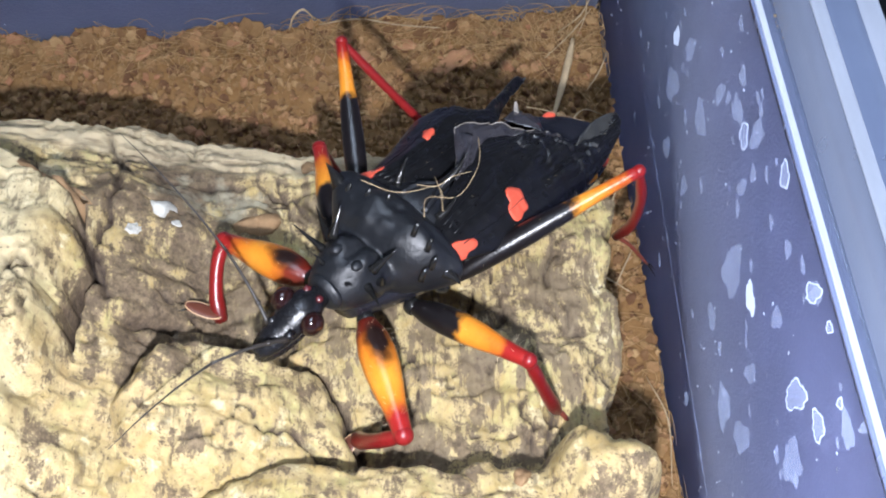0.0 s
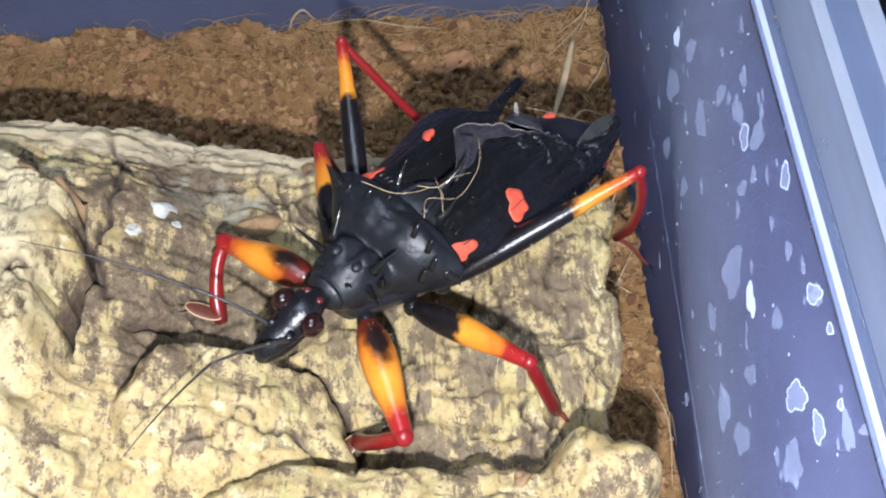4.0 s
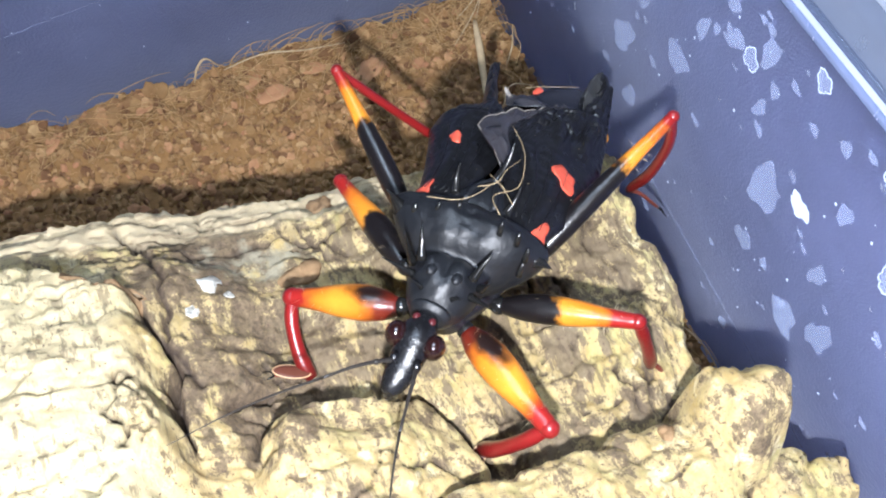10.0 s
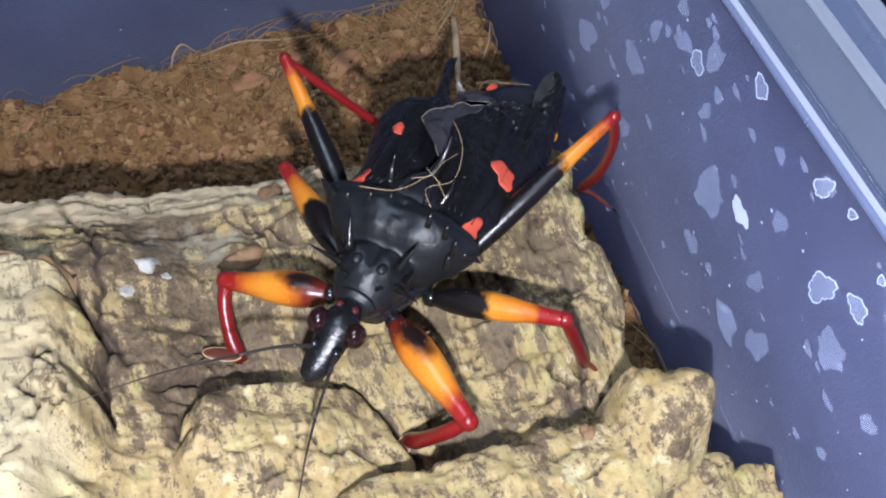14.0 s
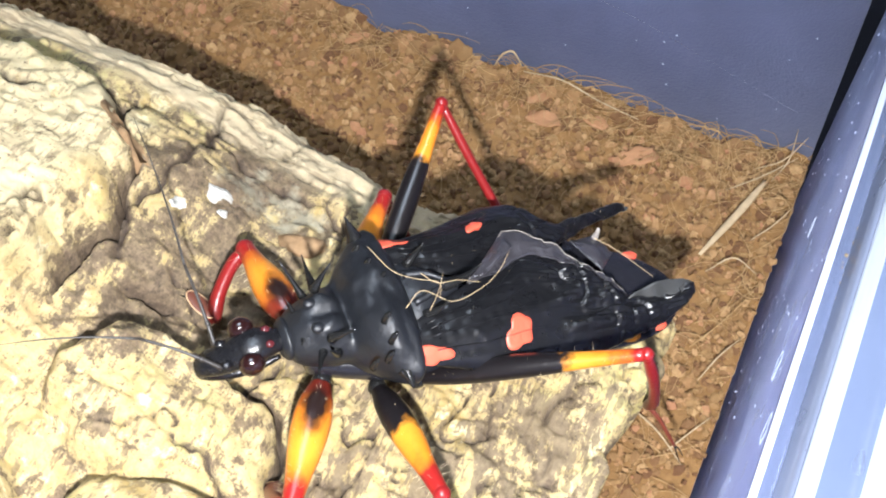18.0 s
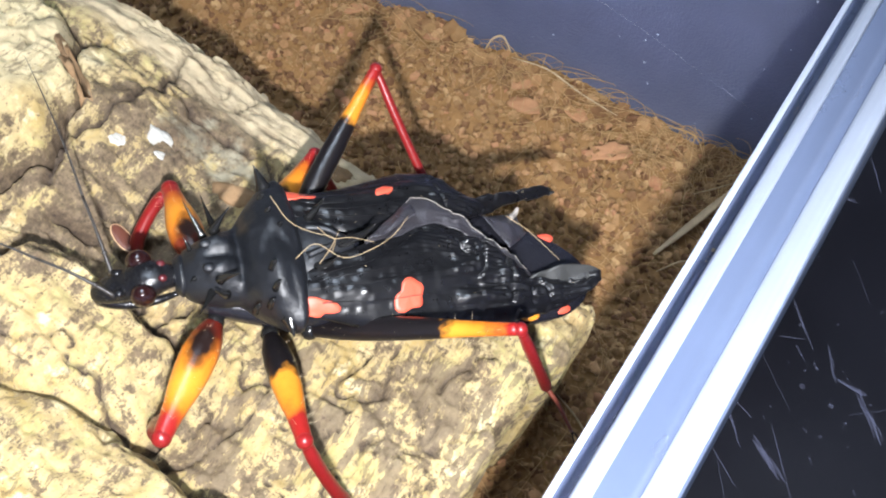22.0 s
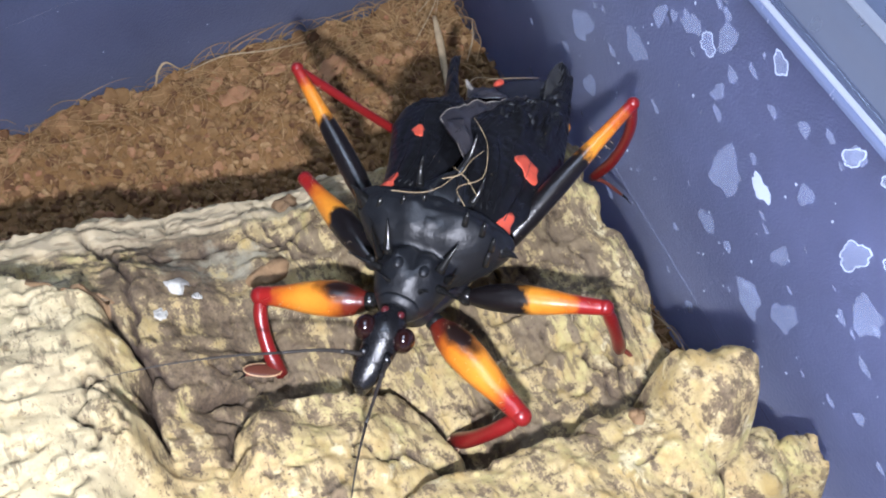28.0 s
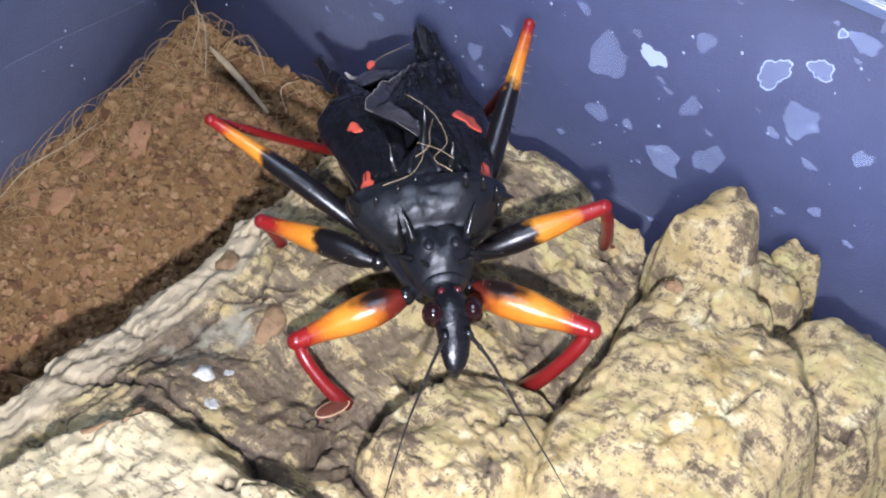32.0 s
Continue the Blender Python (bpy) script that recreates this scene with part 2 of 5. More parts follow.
def bark_material():
    """Yellowish cork with brown crust, pits, hatched streaks and shade painted in its crevices."""
    k = Nodes("cork_bark")
    plates = k.noise(220.0, 5, 0.62, distort=0.8)
    grain = k.noise(1300.0, 6, 0.72)
    fine = k.noise(4200.0, 4, 0.7)
    streak = k.noise(1.0, 5, 0.68, k.stretch(620.0, 130.0, 300.0, 8))
    cream = k.mix(k.ramp(plates, [(0.38, (0, 0, 0)), (0.62, (1, 1, 1))]), (0.40, 0.29, 0.11), (0.58, 0.475, 0.24))
    cream = k.mix(k.ramp(k.noise(95.0, 4, 0.6), [(0.5, (0, 0, 0)), (0.66, (0.5, 0.5, 0.5))]), cream, (0.60, 0.42, 0.22))
    cream = k.mix(k.ramp(k.noise(140.0, 4, 0.65, distort=1.0), [(0.50, (0, 0, 0)), (0.62, (0.6, 0.6, 0.6))]), cream, (0.47, 0.43, 0.18))
    cream = k.mix(k.math("MULTIPLY", k.ramp(grain, [(0.45, (0, 0, 0)), (0.66, (1, 1, 1))]), 0.55), cream, (0.30, 0.21, 0.09))
    cream = k.mix(k.ramp(k.noise(330.0, 5, 0.66), [(0.56, (0, 0, 0)), (0.62, (0.85, 0.85, 0.85))]), cream, (0.65, 0.57, 0.35))
    cream = k.mix(k.math("MULTIPLY", k.attr("cap"), 0.75), cream, k.mix(k.noise(700.0, 5, 0.7), (0.50, 0.41, 0.24), (0.66, 0.58, 0.39)))
    tan_ = k.mix(grain, (0.30, 0.215, 0.10), (0.52, 0.41, 0.21))
    crust = k.mix(k.ramp(k.noise(1500.0, 6, 0.75), [(0.32, (0, 0, 0)), (0.68, (1, 1, 1))]), (0.030, 0.021, 0.015), (0.24, 0.172, 0.105))
    grey = k.mix(k.noise(900.0, 5), (0.20, 0.175, 0.12), (0.42, 0.38, 0.27))
    # crusty outer bark where it is left on the cork, thin and tan at its ragged border; its colour also shades the
    # seams
    ragged = k.math("ADD", k.math("ADD", streak, plates), k.math("ADD", k.noise(650.0, 5, 0.68), k.math("MULTIPLY", fine, 0.5)))
    cover = k.math("ADD", k.math("SUBTRACT", k.attr("crust"), k.math("MULTIPLY", k.attr("cap"), 0.25)), k.math("SUBTRACT", k.math("MULTIPLY", ragged, 1.15), 2.0))
    c = k.mix(k.ramp(cover, [(0.20, (0, 0, 0)), (0.36, (0.75, 0.75, 0.75)), (0.6, (1, 1, 1))]), cream, tan_)
    c = k.mix(k.ramp(cover, [(0.38, (0, 0, 0)), (0.47, (0.85, 0.85, 0.85)), (0.8, (1, 1, 1))]), c, crust)
    # upright grey-brown streaks left on the slab, in ragged patches
    bars = k.noise(1.0, 5, 0.7, k.stretch(520.0, 150.0, 300.0, 6), distort=0.4)
    bars = k.math("ADD", bars, k.math("MULTIPLY", k.math("SUBTRACT", k.noise(120.0, 3), 0.5), 0.55))
    rib = k.math("MULTIPLY", k.ramp(bars, [(0.515, (0, 0, 0)), (0.555, (1, 1, 1))]), k.attr("hatch"))
    c = k.mix(k.math("MULTIPLY", rib, 0.9), c, k.mix(k.noise(1900.0, 5, 0.75), (0.07, 0.052, 0.034), (0.30, 0.225, 0.135)))
    # short dark dashes across the grain
    dash = k.math("MULTIPLY", k.ramp(k.noise(1.0, 4, 0.65, k.stretch(1700.0, 380.0, 900.0, 12)), [(0.53, (0, 0, 0)), (0.59, (1, 1, 1))]), k.ramp(k.noise(260.0, 3), [(0.44, (0, 0, 0)), (0.54, (1, 1, 1))]))
    c = k.mix(k.math("MULTIPLY", dash, 0.62), c, (0.10, 0.07, 0.045))
    c = k.mix(k.ramp(k.noise(2300.0, 3, 0.6), [(0.63, (0, 0, 0)), (0.68, (0.85, 0.85, 0.85))]), c, (0.12, 0.08, 0.055))
    lichen = k.math("ADD", k.attr("grey"), k.math("MULTIPLY", k.math("SUBTRACT", k.noise(420.0, 4), 0.5), 1.2))
    c = k.mix(k.ramp(lichen, [(0.45, (0, 0, 0)), (0.65, (1, 1, 1))]), c, grey)
    layer = k.noise(1.0, 4, 0.6, k.stretch(70.0, 1100.0, 500.0, -4), distort=0.3)
    pale = k.mix(grain, (0.46, 0.37, 0.23), (0.60, 0.50, 0.33))
    pale = k.mix(k.ramp(layer, [(0.40, (0.75, 0.75, 0.75)), (0.47, (0, 0, 0))]), pale, (0.22, 0.165, 0.10))
    c = k.mix(k.attr("pale"), c, pale)
    # shade of the crevices, put into the colour as near black
    c = k.mix(k.attr("crevice_shade"), c, (0.035, 0.022, 0.016))
    k.colour(c)
    k.set(Roughness=0.7, Specular_IOR_Level=0.35, Diffuse_Roughness=0.3)
    n = k.bump(k.math("ADD", grain, k.math("MULTIPLY", streak, 0.8)), 0.45, 0.0007)
    n = k.bump(k.ramp(cover, [(0.34, (1, 1, 1)), (0.44, (0, 0, 0))]), 0.6, 0.0003, n)
    k.bump(fine, 0.6, 0.0002, n)
    return k.m


def coir_material():
    k = Nodes("coconut_coir")
    big = k.noise(160.0, 4)
    mid = k.noise(900.0, 5, 0.7)
    c = k.mix(mid, (0.09, 0.045, 0.02), (0.36, 0.21, 0.085))
    c = k.mix(k.math("MULTIPLY", big, 0.5), c, (0.25, 0.13, 0.05))
    k.colour(c)
    k.set(Roughness=0.95, Specular_IOR_Level=0.1, Diffuse_Roughness=1.0)
    k.bump(mid, 0.9, 0.0006)
    return k.m


def chip_material():
    k = Nodes("coir_chip")
    geo = k.t.nodes.new("ShaderNodeNewGeometry")
    c = k.ramp(geo.outputs["Random Per Island"], [(0.0, (0.13, 0.062, 0.03)), (0.3, (0.24, 0.135, 0.058)), (0.55, (0.31, 0.19, 0.08)), (0.8, (0.36, 0.20, 0.09)), (0.9, (0.46, 0.30, 0.14)), (1.0, (0.40, 0.19, 0.10))])
    c = k.mix(k.math("MULTIPLY", k.noise(2500.0, 4), 0.6), c, (0.12, 0.06, 0.03))
    k.colour(c)
    k.set(Roughness=0.9, Specular_IOR_Level=0.15, Diffuse_Roughness=1.0)
    k.bump(k.noise(2500.0, 4), 0.5, 0.0002)
    return k.m


def plastic(name, haze, base, rough=0.12, smear=0.35, spec=0.5, frost=0.05, spread=0.0):
    """Hazy scratched clear plastic: part of the light goes through, part scatters on its worn face."""
    k = Nodes(name)
    cloud = k.noise(45.0, 4, 0.6)
    fine = k.noise(1.0, 4, 0.6, k.stretch(260.0, 260.0, 70.0))
    k.colour(k.mix(cloud, base, tuple(c * 1.35 for c in base)))
    k.set(Roughness=k.math("ADD", k.math("MULTIPLY", fine, smear), rough), Specular_IOR_Level=spec, Diffuse_Roughness=1.0)
    k.bump(k.noise(3500.0, 2), frost, 0.0004)
    if spread:
        # light that enters is scattered along inside the sheet
        k.b.subsurface_method = "BURLEY"
        # sheen added to brighten the faces that the torch only grazes
        k.set(Sheen_Weight=0.38, Sheen_Roughness=0.55, Sheen_Tint=(0.72, 0.78, 1.0, 1))
        k.set(Subsurface_Weight=1.0, Subsurface_Radius=(1.0, 1.0, 1.0), Subsurface_Scale=spread)
    clear = k.t.nodes.new("ShaderNodeBsdfTransparent")
    mixer = k.t.nodes.new("ShaderNodeMixShader")
    k.link(k.math("ADD", k.math("MULTIPLY", cloud, 0.25), haze - 0.12), mixer.inputs[0])
    k.link(clear.outputs[0], mixer.inputs[1])
    k.link(k.b.outputs[0], mixer.inputs[2])
    k.link(mixer.outputs[0], k.out.inputs["Surface"])
    return k.m


def plain(name, base, rough, scale=300.0, vary=0.4, bump=0.2, spec=0.4):
    k = Nodes(name)
    f = k.noise(scale, 5)
    k.colour(k.mix(f, tuple(c * (1 - vary) for c in base), tuple(min(1, c * (1 + vary)) for c in base)))
    k.set(Roughness=rough, Specular_IOR_Level=spec)
    k.bump(k.noise(scale * 6, 4), bump, 0.0002)
    return k.m


mat_bark = bark_material()
mat_coir = coir_material()
mat_chip = chip_material()
mat_fibre = plain("coir_fibre", (0.37, 0.23, 0.10), 0.8, 800.0)
mat_husk = plain("reddish_husk", (0.36, 0.18, 0.085), 0.85, 700.0, 0.35, 0.6)
mat_straw = plain("straw", (0.42, 0.31, 0.18), 0.7, 800.0)
mat_plastic = plastic("hazy_plastic", 0.6, (0.115, 0.13, 0.25), 0.42, 0.2, 0.3, 0.3, 0.06)
mat_clear = plastic("clear_plastic", 0.5, (0.115, 0.13, 0.23), 0.42, 0.2, 0.3, 0.3, 0.06)
# one clear plastic toned per moulding: white edges, dim groove stand for piped light
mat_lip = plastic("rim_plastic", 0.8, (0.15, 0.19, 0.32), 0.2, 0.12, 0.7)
mat_lit_edge = plastic("lit_edge", 0.85, (0.34, 0.38, 0.46), 0.25, 0.1, 0.6)
mat_lit_edge_dim = plastic("lit_edge_dim", 0.85, (0.21, 0.24, 0.30), 0.25, 0.1, 0.6)
mat_stain = plastic("dried_water", 0.12, (0.46, 0.55, 0.78), 0.4)
mat_stain_pale = plastic("thick_dried_water", 0.55, (0.58, 0.66, 0.82), 0.4)
mat_shoulder = plastic("pale_shoulder", 0.6, (0.13, 0.155, 0.22), 0.22, 0.15, 0.8)
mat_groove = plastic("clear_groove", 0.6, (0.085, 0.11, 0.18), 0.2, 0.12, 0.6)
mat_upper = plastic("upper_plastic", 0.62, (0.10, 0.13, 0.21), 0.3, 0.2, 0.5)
mat_crumb = plain("orange_crumb", (0.24, 0.18, 0.11), 0.8, 900.0, 0.5)
mat_table = plain("dark_table_top", (0.009, 0.009, 0.013), 0.35, 60.0, 0.5, 0.1)
mat_smear = plastic("pale_smear", 0.18, (0.16, 0.17, 0.26), 0.5)
# paint kept pale so that the unseen room bounces fill light
mat_room = plain("room_paint", (0.66, 0.68, 0.72), 0.9, 4.0, 0.1)
mat_membrane_edge = plain("membrane_edge", (0.28, 0.25, 0.22), 0.4, 900.0)
mat_pad_rim = plain("pad_rim", (0.55, 0.36, 0.2), 0.5, 900.0)
mat_flake = plain("brown_flake", (0.26, 0.16, 0.08), 0.8, 900.0, 0.5, 0.6)
mat_dropping = plain("white_deposit", (0.54, 0.53, 0.48), 0.8, 900.0, 0.35, 0.9)
mat_body = plain("torch_housing", (0.02, 0.02, 0.02), 0.4, 500.0)
# glow of the added ceiling panel, for soft fill
soft = Nodes("fill_glow")
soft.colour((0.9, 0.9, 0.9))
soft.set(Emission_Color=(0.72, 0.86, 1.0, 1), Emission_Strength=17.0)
mat_fillglow = soft.m

# ---- the room and the table ----
BASE = -16.0


tagged(part("table_top", block(-1200, 1200, -900, 900, BASE - 40, BASE, 2), mat_table), "dark scratched table top under the box", "table", kind="structure")
tagged(part("floor", block(-2000, 2000, -2000, 2000, -800, -760, 1), mat_room), "plain grey floor in the dark room", "floor", kind="structure")
tagged(part("ceiling", block(-2000, 2000, -2000, 2000, 1700, 1740, 1), mat_room), "plain ceiling of the dark room", "ceiling", kind="structure")
for name, x0, x1, y0, y1 in (("wall_east", 2000, 2050, -2050, 2050), ("wall_west", -2050, -2000, -2050, 2050), ("wall_north", -2000, 2000, 2000, 2050), ("wall_south", -2000, 2000, -2050, -2000)):
    tagged(part(name, block(x0, x1, y0, y1, -800, 1700, 1), mat_room), "plain painted wall of the dark room", "wall", kind="structure")

# unseen panel, added to lift the ambient light in the box
lamp = thing("ceiling_lamp", "added flat square ceiling panel giving dim fill light", "lamp")
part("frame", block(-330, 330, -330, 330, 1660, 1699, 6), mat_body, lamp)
part("diffuser", block(-300, 300, -300, 300, 1652, 1659, 2), mat_fillglow, lamp, "softly glowing white panel")

# ---- the plastic box: its walls lean a little outwards, a ledge runs round inside below the upper edge ----
BX0, BX1, BY0, BY1, TOP = -105.0, 32.4, -62.0, 64.5, 46.9
LEAN = 0.043
T = 1.6
box = thing("plastic_box", "clear hazy plastic tub with scratched walls and a stepped rim", "box", m=pose(0, 0, 0))


def leaning(vf, axis, sign):
    v = vf[0].copy()
    v[:, axis] += sign * LEAN * v[:, 2]
    return v, vf[1]


part("box_floor", block(BX0 + 1, BX1 - 1, BY0 + 1, BY1 - 1, BASE + 0.1, BASE + 2.5), mat_plastic, box)
side_wall = part("side_wall", leaning(block(BX1, BX1 + T, BY0 - 1, BY1 + 1, BASE + 0.1, TOP - 0.6), 0, 1), mat_plastic, box, "clear wall with dried water stains")
back_wall = part("back_wall", leaning(block(BX0 + 1, BX1 - 0.5, BY1, BY1 + T, BASE + 0.1, TOP - 0.6), 1, 1), mat_clear, box)
part("front_wall", leaning(block(BX0 + 1, BX1 - 0.5, BY0 - T, BY0, BASE + 0.1, TOP - 0.6), 1, -1), mat_plastic, box)
part("far_side_wall", leaning(block(BX0 - T, BX0, BY0 - 1, BY1 + 1, BASE + 0.1, TOP - 0.6), 0, -1), mat_plastic, box)

# profiles of the rim: outwards from the wall's foot line, height over the step
RIM = {
    "step_edge": [(1.9, -0.12), (2.4, -0.12), (2.4, 0.05), (2.3, 0.1), (1.95, 0.06), (1.9, 0.0)],
    "ledge": [(1.9, -1.3), (2.4, -1.3), (2.4, -0.14), (1.9, -0.14)],
    "groove": [(2.4, -1.3), (3.3, -1.3), (3.3, 0.05), (2.9, -0.06), (2.4, -0.05)],
    "inner_face": [(3.3, -0.6), (4.2, -0.6), (4.8, 4.9), (4.05, 4.9), (3.6, 2.4), (3.3, 0.3)],
    "inner_ridge": [(4.0, 4.9), (5.1, 4.9), (5.1, 5.08), (4.85, 5.3), (4.55, 5.38), (4.2, 5.3), (4.0, 5.1)],
    "flange": [(5.1, 4.5), (7.5, 4.5), (7.5, 5.05), (6.5, 4.95), (5.1, 5.05)],
    "top_edge": [(7.5, 4.4), (9.1, 3.2), (9.25, 4.6), (9.1, 5.2), (8.8, 5.45), (8.3, 5.5), (7.8, 5.42), (7.5, 5.2)],
    "outer_skirt": [(8.6, -3.0), (9.3, -3.0), (9.1, 3.2), (8.4, 3.2)],
}


def lip(a, b, outward, which):
    """One moulding of the rim from a to b, mitred at the corners."""
    a, b, outward = np.array(a, float), np.array(b, float), np.array(outward, float)
    along_ = (b - a) / np.linalg.norm(b - a)
    return loft([np.array([p + outward * s + along_ * e * s + np.array([0, 0, h]) for s, h in RIM[which]]) for p, e in ((a, -1), (b, 1))])


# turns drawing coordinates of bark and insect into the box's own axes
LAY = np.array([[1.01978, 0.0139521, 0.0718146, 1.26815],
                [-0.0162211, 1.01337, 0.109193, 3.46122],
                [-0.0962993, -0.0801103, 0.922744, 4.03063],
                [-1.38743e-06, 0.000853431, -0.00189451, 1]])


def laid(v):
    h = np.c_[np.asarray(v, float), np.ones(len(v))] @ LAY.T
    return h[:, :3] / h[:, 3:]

CORNERS = {"side_rim": ((BX1, BY0, TOP), (BX1, BY1, TOP), (1, 0, 0)), "back_rim": ((BX1, BY1, TOP), (BX0, BY1, TOP), (0, 1, 0)),
           "far_side_rim": ((BX0, BY1, TOP), (BX0, BY0, TOP), (-1, 0, 0)), "front_rim": ((BX0, BY0, TOP), (BX1, BY0, TOP), (0, -1, 0))}
rims = {}
for name, (a, b, out) in CORNERS.items():
    # the white of step, ridge and top edge paints light gathered there
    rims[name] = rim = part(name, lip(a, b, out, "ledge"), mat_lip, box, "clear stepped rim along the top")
    part("step_edge", lip(a, b, out, "step_edge"), mat_lit_edge, rim, "clear step edge, edge light painted white")
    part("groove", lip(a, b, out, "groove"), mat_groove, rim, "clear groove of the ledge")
    part("inner_face", lip(a, b, out, "inner_face"), mat_shoulder, rim, "pale face rising from the ledge")
    part("inner_ridge", lip(a, b, out, "inner_ridge"), mat_lit_edge_dim, rim, "rounded inner ridge, edge light painted white")
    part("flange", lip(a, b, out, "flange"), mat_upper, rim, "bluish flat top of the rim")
    part("top_edge", lip(a, b, out, "top_edge"), mat_lit_edge_dim, rim, "thick glossy outer edge, edge light painted white")
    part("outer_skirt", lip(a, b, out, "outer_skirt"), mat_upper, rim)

# dried drops on the side wall: place along the wall, height, half length, half width, 1 bright, 2 with a bright border
STAINS = [
    (6.0, 27.4, 2.14, 2.75, 0), (1.3, 30.3, 1.33, 1.13, 1), (-14.2, 37.8, 1.05, 1.25, 2), (-10.3, 35.0, 1.24, 2.03, 2), (-2.2, 17.4, 1.96, 1.84, 0),
    (-6.8, 20.5, 1.41, 2.1, 0), (-14.0, 31.0, 1.77, 2.03, 0), (-6.1, 43.0, 0.76, 1.53, 2), (-9.7, 44.1, 0.41, 0.66, 2), (-14.8, 42.5, 0.38, 0.57, 2),
    (-3.6, 26.2, 0.87, 1.47, 0), (-3.4, 34.9, 0.77, 1.48, 0), (-23.7, 35.0, 1.03, 1.7, 0), (10.0, 34.3, 0.68, 1.27, 0), (-20.5, 30.0, 0.8, 1.2, 0),
    (-18.0, 45.2, 0.36, 1.01, 0), (22.8, 28.2, 1.71, 1.74, 0), (20.3, 34.6, 0.88, 1.46, 0), (15.4, 37.7, 0.94, 1.2, 0),
    (13.0, 37.6, 1.04, 1.18, 2), (10.9, 40.2, 1.09, 1.79, 0), (4.2, 43.5, 0.97, 1.04, 2), (34.7, 26.9, 0.9, 1.06, 1), (30.2, 29.8, 1.03, 1.85, 0),
    (17.1, 40.5, 0.81, 1.04, 0), (32.3, 22.4, 1.69, 2.35, 0), (6.1, 19.4, 1.27, 1.18, 0), (21.5, 19.2, 0.97, 1.18, 0), (-6.4, 43.4, 0.82, 1.04, 0),
    (28.9, 16.4, 0.99, 1.68, 0), (-16.8, 42.5, 1.44, 1.04, 0), (-0.6, 40.5, 0.65, 0.87, 0),
]


def wall_x(z):
    return BX1 + LEAN * z


# the drops ran down the wall aslant
def stain_outline(a, b, seed):
    r = np.random.default_rng(seed)
    n = 44
    t = np.linspace(0, 2 * np.pi, n, endpoint=False)
    w = 1 + 0.05 * np.sin(9 * t + r.uniform(0, 6)) + 0.04 * np.sin(14 * t + r.uniform(0, 6)) + 0.10 * np.sin(2 * t + r.uniform(0, 6)) + 0.13 * np.sin(3 * t + r.uniform(0, 6)) + 0.10 * np.sin(5 * t + r.uniform(0, 6)) + 0.03 * r.normal(size=n)
    lean = r.normal() * 0.07
    q = np.stack([b * w * np.cos(t), a * w * np.sin(t)], 1)
    q = q @ np.array([[np.cos(lean), np.sin(lean)], [-np.sin(lean), np.cos(lean)]])
    return np.stack([0.92 * q[:, 1] - 0.39 * q[:, 0], 0.39 * q[:, 1] + 0.92 * q[:, 0]], 1)


def stain(y, z, a, b, seed):
    """A flat irregular film of dried water on the wall."""
    q = stain_outline(a, b, seed)
    n = len(q)
    rings = [np.stack([wall_x(z + s * q[:, 1]) - h, y + s * q[:, 0], z + s * q[:, 1]], 1) for s, h in ((1.0, 0.02), (0.96, 0.05), (0.5, 0.045), (0.05, 0.045))]
    return loft(rings)


def stain_border(y, z, a, b, seed):
    """The thin raised crust round a dried drop."""
    q = stain_outline(a, b, seed)
    s = 1 - 0.08 / max(min(a, b), 0.3)
    rings = [np.stack([wall_x(z + k * q[:, 1]) - h, y + k * q[:, 0], z + k * q[:, 1]], 1) for k, h in ((1.02, 0.02), (1.0, 0.075), (s, 0.07), (s - 0.02, 0.04))]
    return loft(rings, cap=False)


for k, (y, z, a, b, pale_) in enumerate(STAINS):
    part("water_stain", stain(y, z, a, b, 60 + k), mat_stain_pale if pale_ == 1 else mat_stain, side_wall, "bright dried water drop" if pale_ == 1 else "", smooth=False)
    if pale_:
        part("stain_border", stain_border(y, z, a, b, 60 + k), mat_stain_pale, side_wall)
r = np.random.default_rng(5)
for k in range(140):
    y, z = r.uniform(-40, 62), 45 - 40 * r.random() ** 1.2
    a = 0.2 + 0.65 * r.random() ** 1.6
    part("water_stain", stain(y, z, a, a * r.uniform(0.5, 1.0), 200 + k), mat_stain, side_wall, smooth=False)


def specks(count, wall, seed):
    r = np.random.default_rng(seed)
    out = []
    for _ in range(count):
        s = r.uniform(0.05, 0.16)
        if wall == "side":
            z = r.uniform(2, 44)
            c = (wall_x(z) - 0.03, r.uniform(-40, 62), z)
            out.append(ball(c, (0.04, s, s * r.uniform(0.7, 1.6)), 7, 5))
        else:
            z = r.uniform(2, 44)
            c = (r.uniform(-60, 30), BY1 + LEAN * z - 0.03, z)
            out.append(ball(c, (s, 0.04, s * r.uniform(0.7, 1.6)), 7, 5))
    return merge(out)


tagged(part("wall_specks", specks(130, "side", 31), mat_stain_pale, side_wall), kind="stuff")
tagged(part("wall_specks", specks(90, "back", 32), mat_stain_pale, back_wall), kind="stuff")
for pts, w in (([(wall_x(z) - 0.03, y, z) for y, z in ((36, 12), (10, 9), (-22, 5))], side_wall), ([(x, BY1 + LEAN * z - 0.03, z) for x, z in ((-46, 13), (-5, 17), (29, 8))], back_wall), ([(x, BY1 + LEAN * z - 0.03, z) for x, z in ((-20, 28), (6, 32))], back_wall)):
    part("scratch", tube(pts, [0.02, 0.03, 0.02], 6, 16), mat_stain, w, "long fine pale scratch")

# crumbs lying on the ledge
r = np.random.default_rng(15)
crumbs = []
